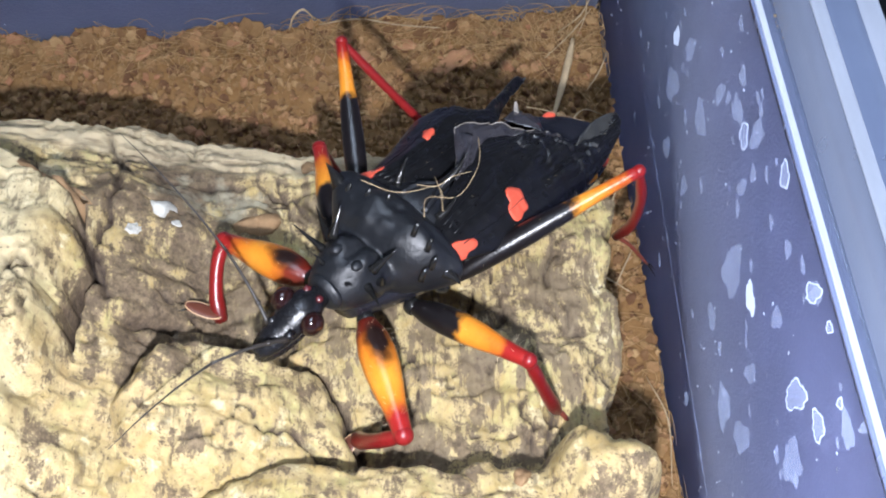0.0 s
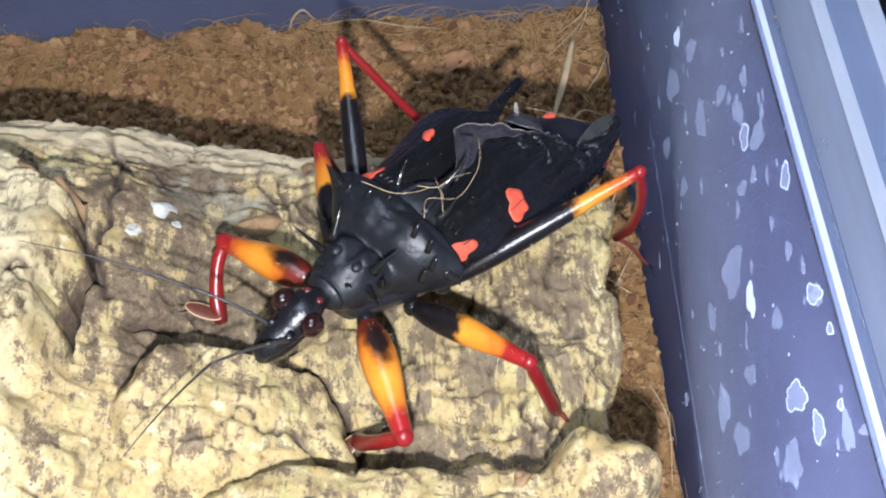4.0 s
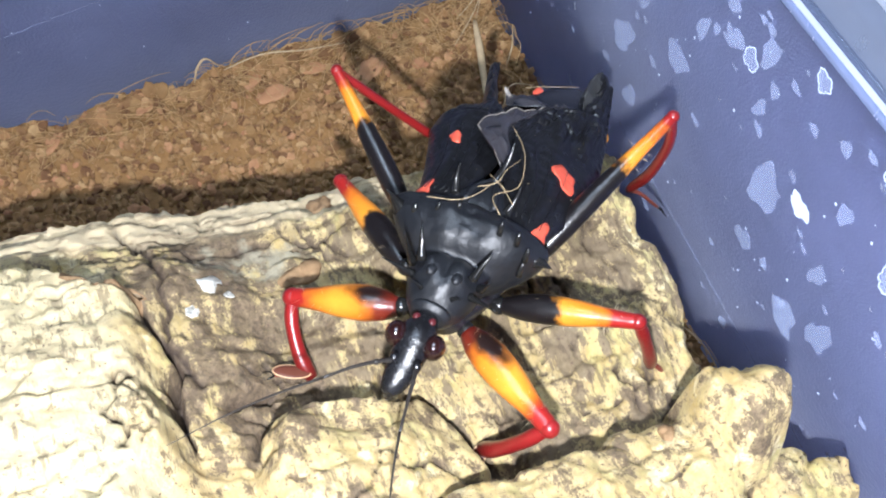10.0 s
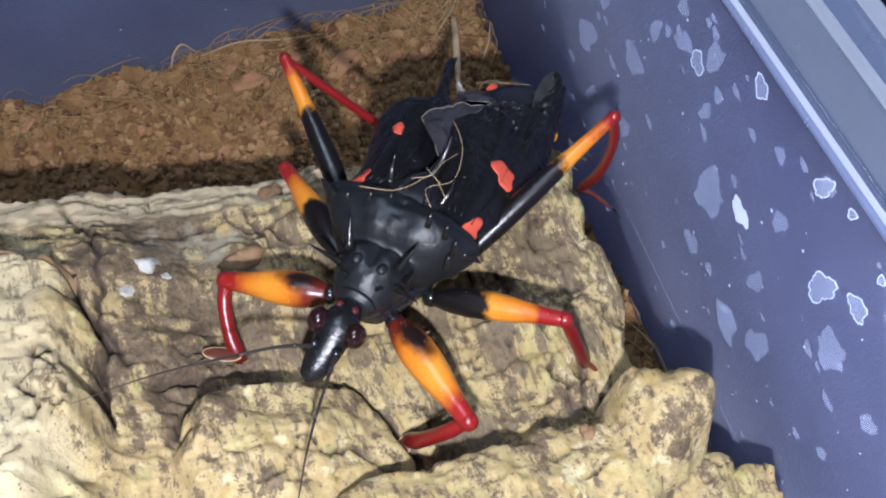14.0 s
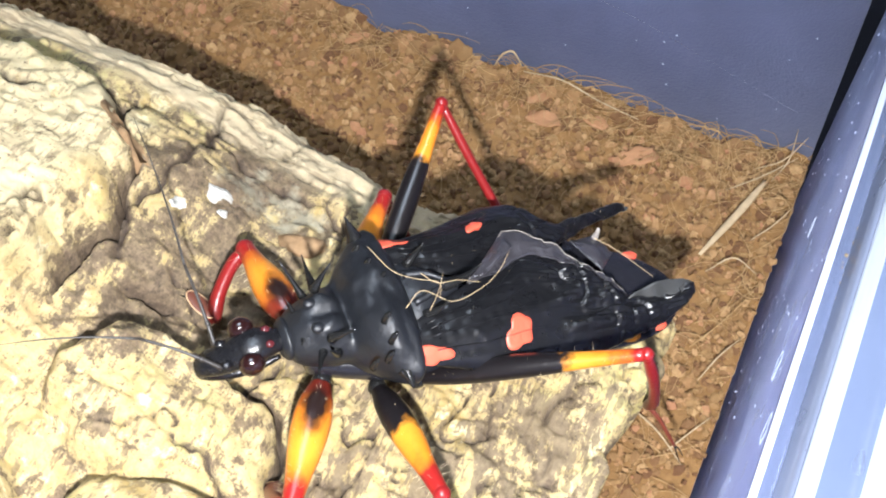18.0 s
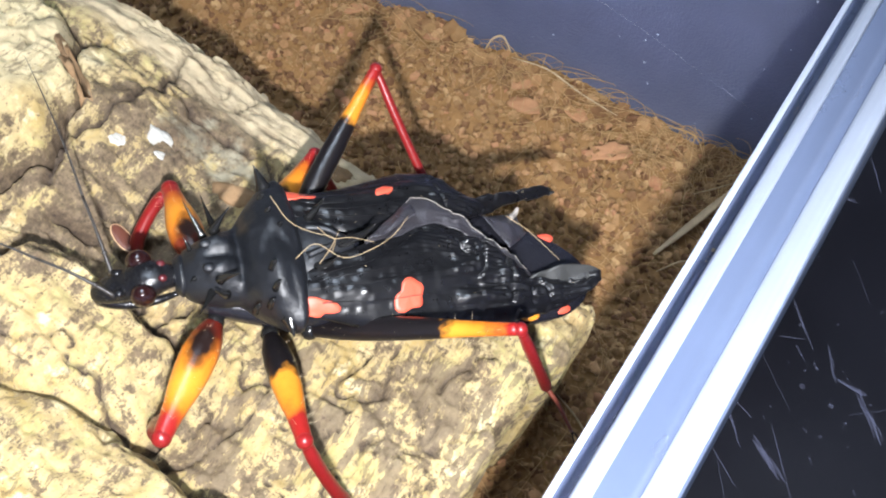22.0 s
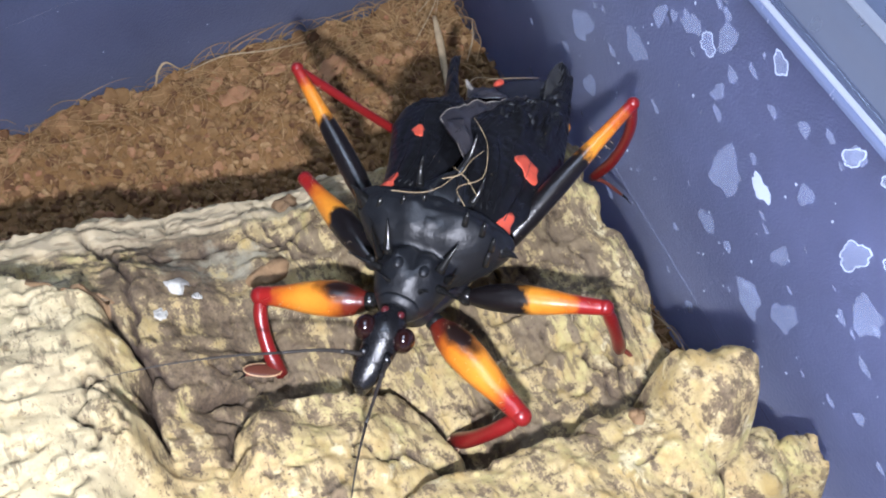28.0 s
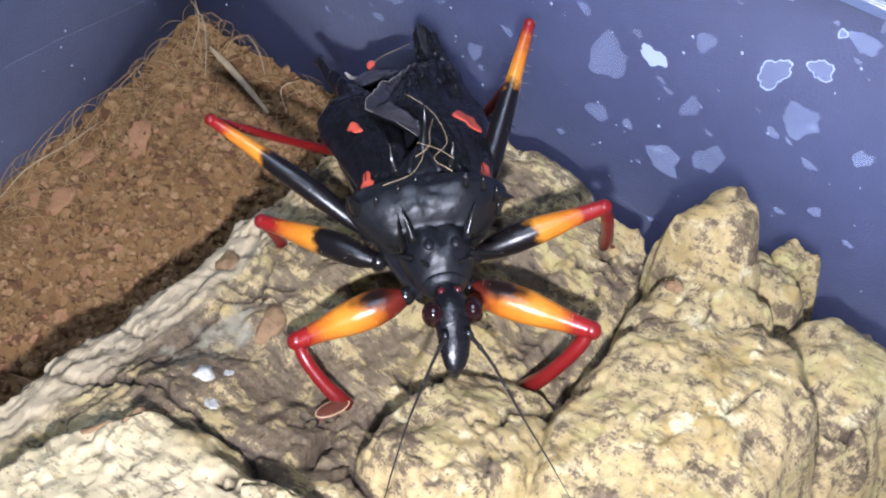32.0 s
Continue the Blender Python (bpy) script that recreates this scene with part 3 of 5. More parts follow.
for k in range(60):
    y = np.interp(r.random(), [0, 0.5, 1], [6, 26, 60]) + r.normal()
    crumbs.append(ball((BX1 + r.uniform(3.0, 4.0), y, TOP + 0.15), np.array([1, 1, 0.7]) * r.uniform(0.03, 0.09), 6, 5))
crumbs += [ball((BX1 + 3.5 + 0.25 * r.normal(), 17.5 + 1.0 * r.normal(), TOP + 0.18), np.array([1, 1.3, 0.5]) * r.uniform(0.06, 0.18), 7, 5) for k in range(12)]
tagged(part("ledge_debris", merge(crumbs), mat_crumb, rims["side_rim"], "orange brown crumbs lying on the ledge"), kind="stuff")

# smears on the table: from, to, width
SMEARS = [((51.6, 33.9), (53.6, 29.0), 0.14), ((54.2, 28.6), (55.0, 21.1), 0.64), ((47.1, 27.7), (50.3, 13.1), 0.18), ((57.0, 21.7), (56.7, 16.2), 0.64), ((56.9, 17.0), (60.1, 14.4), 1.01), ((59.3, 15.3), (60.1, 7.7), 1.20), ((57.1, 12.0), (61.8, 12.3), 0.28), ((45.3, 10.1), (47.7, 3.8), 1.20), ((47.7, 11.4), (47.9, 2.0), 0.37), ((42.4, 17.9), (43.3, 10.2), 0.74), ((40.0, 8.9), (41.8, 3.8), 0.37), ((40.4, 8.2), (40.3, 2.5), 0.18), ((51.2, 23.3), (54.3, 22.7), 0.37), ((53.1, 22.0), (53.6, 19.5), 0.41), ((54.7, 19.5), (54.7, 18.3), 0.32), ((58.3, 17.0), (58.3, 16.6), 0.41), ((46.9, 12.6), (47.0, 12.1), 0.37), ((51.1, 6.8), (51.3, 6.2), 0.41), ((51.5, 10.4), (51.7, 10.0), 0.32), ((35.8, 5.9), (36.1, 5.4), 0.41), ((55.4, 2.4), (55.5, 1.8), 0.41), ((60.0, 46.2), (66.2, 43.0), 0.92), ((69.9, 51.5), (69.7, 44.7), 0.46), ((59.1, 45.4), (59.1, 38.8), 0.37), ((43.1, 11.0), (43.4, 8.7), 0.41), ((43.4, 15.9), (45.5, 12.3), 0.46), ((63.9, 52.9), (65.3, 48.8), 0.55), ((63.2, 34.1), (63.7, 27.1), 0.23)]
r = np.random.default_rng(77)
table = bpy.data.objects["table_top"]
for a, b, wide in SMEARS:
    a, b = np.array([*a, BASE + 0.01]), np.array([*b, BASE + 0.01])
    n = np.cross(b - a, [0, 0, 1.0])
    n /= np.linalg.norm(n) + 1e-9
    for q in range(1 + int(wide / 0.3)):
        o = n * r.uniform(-0.5, 0.5) * wide * (0.8 if q else 0.0) + [0, 0, 0.004 * q]
        s, e = (r.uniform(0, 0.45), r.uniform(0.55, 1)) if q else (0, 1)
        p0, p1 = a + (b - a) * s + o, a + (b - a) * e + o
        mid = [p0 + (p1 - p0) * f + n * r.normal() * 0.08 * wide for f in (0.3, 0.6)]
        fat = wide * (0.22 if not q else r.uniform(0.08, 0.15))
        part("smear", tube([p0, *mid, p1], [0.04, fat * r.uniform(0.6, 1), fat * 0.6, fat * r.uniform(0.6, 1), 0.04], 8, 12, 0.02 / max(fat, 0.05)), mat_smear, table)
dust = []
for k in range(420):
    x, y = r.uniform(20, 100), r.uniform(0, 110)
    dust.append(ball((x, y, BASE), np.array([1, 1, 0.3]) * r.uniform(0.06, 0.28) * (1 + (r.random() < 0.1)), 6, 5))
tagged(part("table_dust", merge(dust), mat_smear, table), kind="stuff")

# ---- substrate ----


def coir_height(x, y):
    h = 0.9 * fbm(x / 6.0, y / 6.0, 3) + 1.5 * np.abs(fbm(x / 2.2 + 5, y / 2.2, 3)) - 0.3 + 0.35 * fbm(x / 0.7, y / 0.7, 2)
    h = h + 1.6 * np.exp(-((y - BY1) / 3.0) ** 2) * (0.4 + vnoise(x / 5.0, y * 0 + 2.2))
    return h


def grid(x0, x1, y0, y1, step, fn):
    xs, ys = np.arange(x0, x1 + step / 2, step), np.arange(y0, y1 + step / 2, step)
    X, Y = np.meshgrid(xs, ys, indexing="ij")
    Z = fn(X, Y)
    n = len(ys)
    faces = [(i * n + j, (i + 1) * n + j, (i + 1) * n + j + 1, i * n + j + 1) for i in range(len(xs) - 1) for j in range(n - 1)]
    return np.stack([X.ravel(), Y.ravel(), Z.ravel()], 1), faces


coir = part("coir_substrate", grid(BX0 + 0.4, BX1 - 0.3, BY0 + 0.4, BY1 - 0.3, 0.65, coir_height), mat_coir)
tagged(coir, "brown coconut coir filling the plastic tub", "substrate", kind="stuff")


def turn_any(r):
    q = r.normal(size=4)
    q /= np.linalg.norm(q)
    w, x, y, z = q
    return np.array([[1 - 2 * (y * y + z * z), 2 * (x * y - z * w), 2 * (x * z + y * w)], [2 * (x * y + z * w), 1 - 2 * (x * x + z * z), 2 * (y * z - x * w)], [2 * (x * z - y * w), 2 * (y * z + x * w), 1 - 2 * (x * x + y * y)]])


def chips(count, x0, x1, y0, y1, lo, hi, seed, up=0.15):
    r = np.random.default_rng(seed)
    verts, faces = [], []
    cube = np.array([[a, b, c] for a in (-1, 1) for b in (-1, 1) for c in (-1, 1)], float)
    quads = [(0, 1, 3, 2), (4, 6, 7, 5), (0, 4, 5, 1), (2, 3, 7, 6), (0, 2, 6, 4), (1, 5, 7, 3)]
    px, py = r.uniform(x0, x1, count), r.uniform(y0, y1, count)
    pz = coir_height(px, py)
    for k in range(count):
        s = r.uniform(lo, hi) * np.array([r.uniform(0.7, 1.4), r.uniform(0.6, 1), r.uniform(0.4, 0.8)])
        c = cube * (1 + 0.3 * r.normal(size=(8, 3))) * s
        verts.append(c @ turn_any(r).T + [px[k], py[k], pz[k] + up + 0.3 * lo])
        faces += [tuple(8 * k + i for i in q) for q in quads]
    return np.vstack(verts), faces


def crumbs(count, x0, x1, y0, y1, lo, hi, seed):
    """Rounded lumps of coir dust, pressed together."""
    r = np.random.default_rng(seed)
    out = []
    px, py = r.uniform(x0, x1, count), r.uniform(y0, y1, count)
    pz = coir_height(px, py)
    for k in range(count):
        s = lo + (hi - lo) * r.random() ** 1.8
        v, f = ball((0, 0, 0), s * np.array([r.uniform(0.75, 1.3), r.uniform(0.7, 1.1), r.uniform(0.6, 0.95)]), 8, 6)
        v = v * (1 + 0.13 * r.normal(size=(len(v), 1)))
        out.append((v @ turn_any(r).T + [px[k], py[k], pz[k] + 0.25 * s], f))
    return merge(out)


lumps_ = part("coir_crumbs", merge([crumbs(5200, -78, BX1 - 0.9, 8, BY1 - 0.7, 0.32, 0.8, 14), crumbs(900, 14, BX1 - 0.9, -24, 8, 0.3, 0.75, 16), crumbs(230, -78, BX1 - 1.2, BY1 - 2.6, BY1 - 1.0, 0.6, 1.25, 17)]), mat_chip)
tagged(lumps_, "rounded crumbs of brown coconut coir", "substrate", kind="stuff")
litter = part("coir_litter", chips(9000, -78, BX1 - 0.6, -8, BY1 - 0.5, 0.12, 0.42, 11, 0.45), mat_chip)
tagged(litter, "loose crumbs of brown coconut coir", "substrate", kind="stuff")


def strands(count, x0, x1, y0, y1, seed, length=(2, 8), rad=(0.03, 0.08), lift=1.0):
    r = np.random.default_rng(seed)
    out = []
    for k in range(count):
        p = np.array([r.uniform(x0, x1), r.uniform(y0, y1), 0.0])
        p[2] = coir_height(p[0:1], p[1:2])[0] + 0.2
        a, L = r.uniform(0, 2 * np.pi), r.uniform(*length)
        bend, pts = r.normal() * 0.25, []
        up = r.uniform(0, 0.5) * lift
        for i in range(6):
            pts.append(p + [0, 0, up * L * 0.35 * np.sin(np.pi * i / 6)])
            p = p + np.array([np.cos(a), np.sin(a), 0]) * L / 5
            a += bend
            p[0], p[1] = min(p[0], BX1 - 0.6), min(p[1], BY1 - 0.5)
        out.append(tube(pts, [r.uniform(*rad), 0.03], seg=4))
    return merge(out)


fibres = part("coir_fibres", merge([strands(1300, -75, BX1 - 2, 0, BY1 - 2, 21, (1.0, 3.6), (0.02, 0.06), 1.4), strands(420, -60, BX1 - 1, BY1 - 5, BY1 - 1, 22, (2, 7), (0.03, 0.08), 2.2), strands(60, 14, BX1 - 1, BY1 - 8, BY1 - 1, 24, (3, 9), (0.03, 0.08), 2.4), strands(160, 14, BX1 - 1, -20, BY1 - 2, 23, (4, 10), (0.025, 0.06))]), mat_fibre)


def tuft(count, x0, x1, y0, y1, seed, length, rise, turn, spread):
    """Long stray fibres that stand off the coir in one rough direction."""
    r = np.random.default_rng(seed)
    out = []
    for _ in range(count):
        p = np.array([r.uniform(x0, x1), r.uniform(y0, y1), 0.0])
        p[2] = coir_height(p[0:1], p[1:2])[0] + 0.5
        a, L, bend = turn + r.normal() * spread, r.uniform(*length), r.normal() * 0.35
        pts, up = [], r.uniform(0.2, 1.0) * rise
        for i in range(7):
            pts.append(p.copy())
            p = p + np.array([np.cos(a), np.sin(a), up * (1 - i / 4.0)]) * L / 6
            a += bend
            p[0], p[1], p[2] = min(p[0], BX1 - 0.5), min(p[1], BY1 - 0.4), max(p[2], 0.3)
        out.append(tube(pts, [r.uniform(0.03, 0.085), 0.05, 0.02], 5, 12))
    return merge(out)


tufts = part("stray_fibres", merge([tuft(24, -30, 24, BY1 - 3, BY1 - 1, 41, (5, 14), 0.5, 0.0, 0.5), tuft(22, -6, 12, BY1 - 3, BY1 - 1, 42, (4, 9), 0.9, 0.6, 0.9), tuft(34, 22, BX1 - 1, BY1 - 9, BY1 - 1, 43, (4, 10), 1.0, 1.2, 0.8),
                                    tuft(44, 24, BX1 - 1, -12, BY1 - 8, 44, (4, 11), 0.45, 1.4, 0.9), tuft(20, -75, -30, BY1 - 3, BY1 - 1, 45, (3, 8), 0.5, 0.3, 1.0), tuft(40, -50, 20, 26, BY1 - 4, 46, (3, 7), 0.5, 0.8, 2.0)]), mat_fibre)
tagged(tufts, "pale stray coconut fibres standing off the coir", "fibre", kind="stuff")
tagged(fibres, "thin coconut fibres lying on the coir", "fibre", kind="stuff")


# ---- cork bark ----
# centre, radii, top, drop at the side, turn, squareness, roundness of the top, fall per mm along x and y, width of the side
LUMPS = [
    (-40, -6, 15.5, 18.0, 33.6, 7, -8, 3.5, 1.5, 0.0, 0.22, 0.10),
    (-10.5, -11.6, 8.6, 6.0, 24.2, 5, 4, 2.6, 1.0, 0.55, 0.0, 0.2),
    (-2.5, -24, 13.5, 8.6, 26.0, 9, -3, 3.0, 3.0, 0.05, 0.0, 0.2),
    (15.0, -17.9, 4.5, 4.5, 28.7, 10, 30, 2.1, 5.5, 0.05, 0.0, 0.45),
    (9.0, -20.0, 6.4, 5.4, 24.0, 8, 0, 2.6, 3.0, -0.1, 0.0, 0.3),
    (22.7, -22.9, 2.2, 2.1, 18.6, 8, -10, 2.4, 1.5, 0.0, 0.0, 0.3),
    (18.8, -21.6, 4.4, 3.8, 19.8, 8, 0, 2.2, 2.5, 0.3, 0.0, 0.4),
    (12.0, -31.0, 7.0, 6.0, 20.5, 8, 20, 2.6, 3.0, 0.0, 0.0, 0.3),
    (20.4, -31.5, 5.0, 4.5, 11.4, 8, 0, 2.4, 3.0, 0.0, 0.0, 0.3),
    (-22, -29, 10.0, 8.0, 27.0, 8, 15, 3.0, 2.5, 0.0, 0.0, 0.2),
]
LUMP_NAMES = ["bark_cap", "middle_lump", "front_ridge", "knob", "knob_foot", "nub", "nub_saddle", "low_lump", "low_lump", "outer_lump"]


def dome(x, y, cx, cy, rx, ry, top, drop, turn, p, round_, fx, fy, w):
    c, s = np.cos(np.radians(turn)), np.sin(np.radians(turn))
    u, v = (x - cx) * c + (y - cy) * s, -(x - cx) * s + (y - cy) * c
    d = (np.abs(u / rx) ** p + np.abs(v / ry) ** p) ** (1 / p)
    return top - round_ * d ** 2 - fx * (x - cx) - fy * (y - cy) - drop * sstep(0.98 - w, 1.02 + w, d) - 6 * np.maximum(d - 1.05, 0), d


def bark_parts(x, y):
    wx = x + 1.9 * fbm(x / 4.5, y / 4.5, 4)
    wy = y + 1.9 * fbm(x / 4.5 + 31, y / 4.5 + 7, 4)
    base = 19.3 + 0.22 * np.clip(y, -14, 6)
    base = base + (7.4 * sstep(-13, -24.5, wx) + 0.3 * np.clip(-25 - x, 0, 8)) * (1 - 0.65 * sstep(3, 16, y))
    base = base - 0.022 * np.maximum(y - 9, 0) ** 2 - 0.05 * np.maximum(-y - 12, 0) ** 2
    base = base + 0.5 * np.tanh(3 * fbm(x / 7.0 + 3, y / 4.0, 3) * 2)
    every = [dome(wx, wy, *row) for row in LUMPS]
    heights, rims = np.stack([e[0] for e in every]), np.stack([e[1] for e in every])
    return base, heights.max(0), heights.argmax(0), rims[:].min(0)


def bark_outline(x, y):
    """Positive inside the piece of bark, in millimetres."""
    n = 0.9 * fbm(x / 2.2, y / 2.2, 3)
    right = np.where(y > -11, 20.3 + 0.10 * np.maximum(y - 6, 0) - 0.28 * np.maximum(-2 - y, 0), 17.0) + 1.6 * n
    back = 23.8 - 0.09 * np.clip(-18 - x, 0, 40) - 0.13 * np.maximum(x + 15, 0) + 0.05 * np.maximum(x - 4, 0) ** 1.3 + 1.0 * n
    slab = np.minimum(right - x, back - y)
    lump = 3.5 * (1.12 - bark_parts(x, y)[3])
    return np.minimum(np.maximum(slab, lump), np.minimum(x + 58, y + 42))


# the long crevices of the slab: corners and half width
CRACKS = [(((-25.2, 18.5), (-22.6, 12.5), (-22.4, 6.0), (-23.2, 1.6), (-21.8, -2.5)), 0.3), (((-7.3, -1.5), (-8.4, -4.0), (-9.6, -7.2)), 0.2), (((-23.5, 13.8), (-17.0, 13.0), (-12.0, 13.8), (-9.0, 12.2), (-5.5, 12.6)), 0.22), (((-26.0, 5.0), (-28.5, 8.5), (-31.0, 14.0)), 0.2)]


def cracks(x, y):
    """One in the long thin cracks of the bark, nought elsewhere."""
    a = np.exp(-(fbm(x / 6.5 + 9, y / 9.0 + 4, 4) / 0.018) ** 2) * sstep(0.0, 0.2, fbm(x / 7.0 + 71, y / 7.0, 2))
    b = np.exp(-(fbm(x / 9.0 + 40, y / 3.6 + 14, 4) / 0.013) ** 2) * sstep(0.1, 0.25, fbm(x / 8.0 + 23, y / 8.0 + 5, 2)) * sstep(-26, -22, x)
    c = np.zeros_like(x)
    for pts, wide in CRACKS:
        for (ax_, ay_), (bx_, by_) in zip(pts, pts[1:]):
            wx, wy = x + 0.9 * fbm(x / 1.6, y / 1.6, 3), y + 0.9 * fbm(x / 1.6 + 5, y / 1.6 + 9, 3)
            t = np.clip(((wx - ax_) * (bx_ - ax_) + (wy - ay_) * (by_ - ay_)) / ((bx_ - ax_) ** 2 + (by_ - ay_) ** 2), 0, 1)
            c = np.maximum(c, np.exp(-(np.hypot(wx - ax_ - t * (bx_ - ax_), wy - ay_ - t * (by_ - ay_)) / wide) ** 2))
    return np.maximum(np.maximum(a, b), c)


def bark_height(x, y):
    base, lumps, _, _ = bark_parts(x, y)
    gap = lumps - base
    bx, lx = bark_parts(x + 0.4, y)[:2]
    by, ly = bark_parts(x, y + 0.4)[:2]
    steep = sstep(0.5, 1.4, np.hypot(lx - bx - gap, ly - by - gap) / 0.4)
    k = 5.0
    h = np.logaddexp(base * k, lumps * k) / k
    h = h - 3.2 * np.exp(-((gap + 0.25) / 0.65) ** 2) * steep
    on = sstep(-1, 1.5, gap)
    rough = 1 - 2 * np.abs(fbm(x / 4.5 + 11, y / 4.5, 4))
    h = h + (0.12 + 0.38 * on) * 0.75 * (rough - 0.6) + (0.26 + 0.12 * on) * fbm(x / 2.4, y / 2.4, 4) + 0.22 * (0.5 - np.abs(fbm(x / 1.1, y / 1.1, 3))) * 2
    # thin raised plates
    h = h + 0.34 * sstep(-0.03, 0.03, fbm(x / 3.4 + 50, y / 3.0, 4)) + 0.26 * sstep(-0.025, 0.025, fbm(x / 5.5 + 18, y / 2.0 + 8, 4))
    # short upright ridges across the slab, long thin layers along its rear edge
    h = h + 0.16 * sstep(-0.05, 0.05, fbm(x / 0.8 + 3, y / 2.6, 3)) * (1 - on) * sstep(-16, -9, x) + 0.3 * sstep(-0.04, 0.04, fbm(x / 9.0 + 2, y / 1.0, 4)) * sstep(12, 15, y)
    # cracks
    h = h - 1.1 * cracks(x, y)
    d = bark_outline(x, y)
    h = h - 1.2 * np.exp(-np.maximum(d, 0) / 0.6)
    return np.where(d > 0, h, np.maximum(h - 26 * np.clip(-d / 1.3, 0, 3), -2.0))


def undercut(x, y):
    """Shift of the bark's flanks inwards, so that its edges overhang the coir."""
    d = bark_outline(x, y)
    e = 0.9
    gx, gy = bark_outline(x + e, y) - bark_outline(x - e, y), bark_outline(x, y + e) - bark_outline(x, y - e)
    n = np.hypot(gx, gy) + 1e-6
    far = np.where(d < -0.15, 2.6 * np.minimum(-d - 0.15, 1.6), 0)
    return gx / n * far, gy / n * far


def build_bark():
    v, f = grid(-60, 28, -44, 27, 0.24, bark_height)
    f = np.array(f)
    f = f[(v[:, 2] > -1.9)[f].any(1)]
    x, y = v[:, 0], v[:, 1]
    base, lumps, which, _ = bark_parts(x, y)
    low = sstep(2.0, -1.0, lumps - base)
    crust = low * (0.31 + 0.34 * np.exp(-((x + 17.5) / 5.0) ** 2) + 0.16 * np.exp(-((y + 12.5) / 2.5) ** 2)) + 0.28 * (1 - low)
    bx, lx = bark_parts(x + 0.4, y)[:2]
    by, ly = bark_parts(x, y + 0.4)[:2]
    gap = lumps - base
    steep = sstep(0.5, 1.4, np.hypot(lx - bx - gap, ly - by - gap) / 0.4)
    # seams and cracks take extra crust colour as painted shade
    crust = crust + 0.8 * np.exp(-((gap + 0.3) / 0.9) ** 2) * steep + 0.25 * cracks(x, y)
    # near-black shade painted along the cracks and round the lumps
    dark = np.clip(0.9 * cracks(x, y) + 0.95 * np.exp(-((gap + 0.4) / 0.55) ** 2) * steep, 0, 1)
    grey = 0.62 * np.exp(-(((x + 15) / 8.0) ** 2 + ((y - 11) / 5.0) ** 2)) * low
    pale = sstep(14.5, 17.5, y + 0.8 * fbm(x / 3, y / 3, 2)) * sstep(4, -2, x) * 0.9
    hatch = low * sstep(-17, -9, x) * sstep(16, 12, y)
    cap = sstep(-23, -28, x + 2 * fbm(x / 4, y / 4, 2)) * sstep(14, 8, y)
    sx, sy = undercut(x, y)
    v[:, 0] += sx
    v[:, 1] += sy
    # the slab and each lump of it are parts
    owner = np.where(lumps > base, which + 1, 0)
    root = thing("cork_bark", "rough pale cork bark with dark crevices lying on coir", "bark")
    label = owner[f].max(1)
    for k, name in enumerate(["slab"] + LUMP_NAMES):
        g = f[label == k]
        if len(g) < 30:
            continue
        ids, flat = np.unique(g, return_inverse=True)
        part(name, (laid(v[ids]), flat.reshape(-1, 4).tolist()), mat_bark, root, attrs={"crust": crust[ids], "grey": grey[ids], "pale": pale[ids], "crevice_shade": dark[ids], "hatch": hatch[ids], "cap": cap[ids]})
    return root


bark = build_bark()
riders = [box, coir, lumps_, litter, fibres, tufts, bark]


def crust_flake(x, y, a, b, h, turn, seed):
    """An irregular low crust following the bark."""
    r = np.random.default_rng(seed)
    n = 20
    t = np.linspace(0, 2 * np.pi, n, endpoint=False)
    w = 1 + 0.2 * np.sin(2 * t + r.uniform(0, 6)) + 0.15 * np.sin(3 * t + r.uniform(0, 6)) + 0.08 * r.normal(size=n)
    c, s = np.cos(turn), np.sin(turn)
    rings = []
    for k, up in ((1.0, -0.25), (0.93, 0.5), (0.55, 1.0), (0.08, 0.9)):
        px, py = a * w * k * np.cos(t), b * w * k * np.sin(t)
        X, Y = x + px * c - py * s, y + px * s + py * c
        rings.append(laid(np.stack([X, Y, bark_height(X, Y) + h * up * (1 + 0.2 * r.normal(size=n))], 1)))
    return loft(rings)


for x, y, a, b, seed in ((-18.8, 7.9, 1.0, 0.75, 3), (-20.8, 5.1, 0.75, 0.5, 4), (-17.6, 6.6, 0.5, 0.35, 5)):
    riders.append(tagged(part("white_deposit", crust_flake(x, y, a, b, 0.22, 0.6, seed), mat_dropping), "small dried white deposit stuck on the bark", "deposit", "deposits on the bark"))
for x, y, a, b, turn, seed in ((-26.5, 6.5, 2.6, 1.0, -0.4, 8), (-6.5, 18.6, 1.6, 1.1, 0.5, 9), (9.4, -17.6, 0.8, 0.7, 0.2, 10), (-11.0, 8.5, 1.8, 1.2, 0.3, 12)):
    riders.append(tagged(part("bark_flake", crust_flake(x, y, a, b, 0.5, turn, seed), mat_flake), "loose brown flake of outer bark on the cork", "bark flake", "flakes on the bark"))


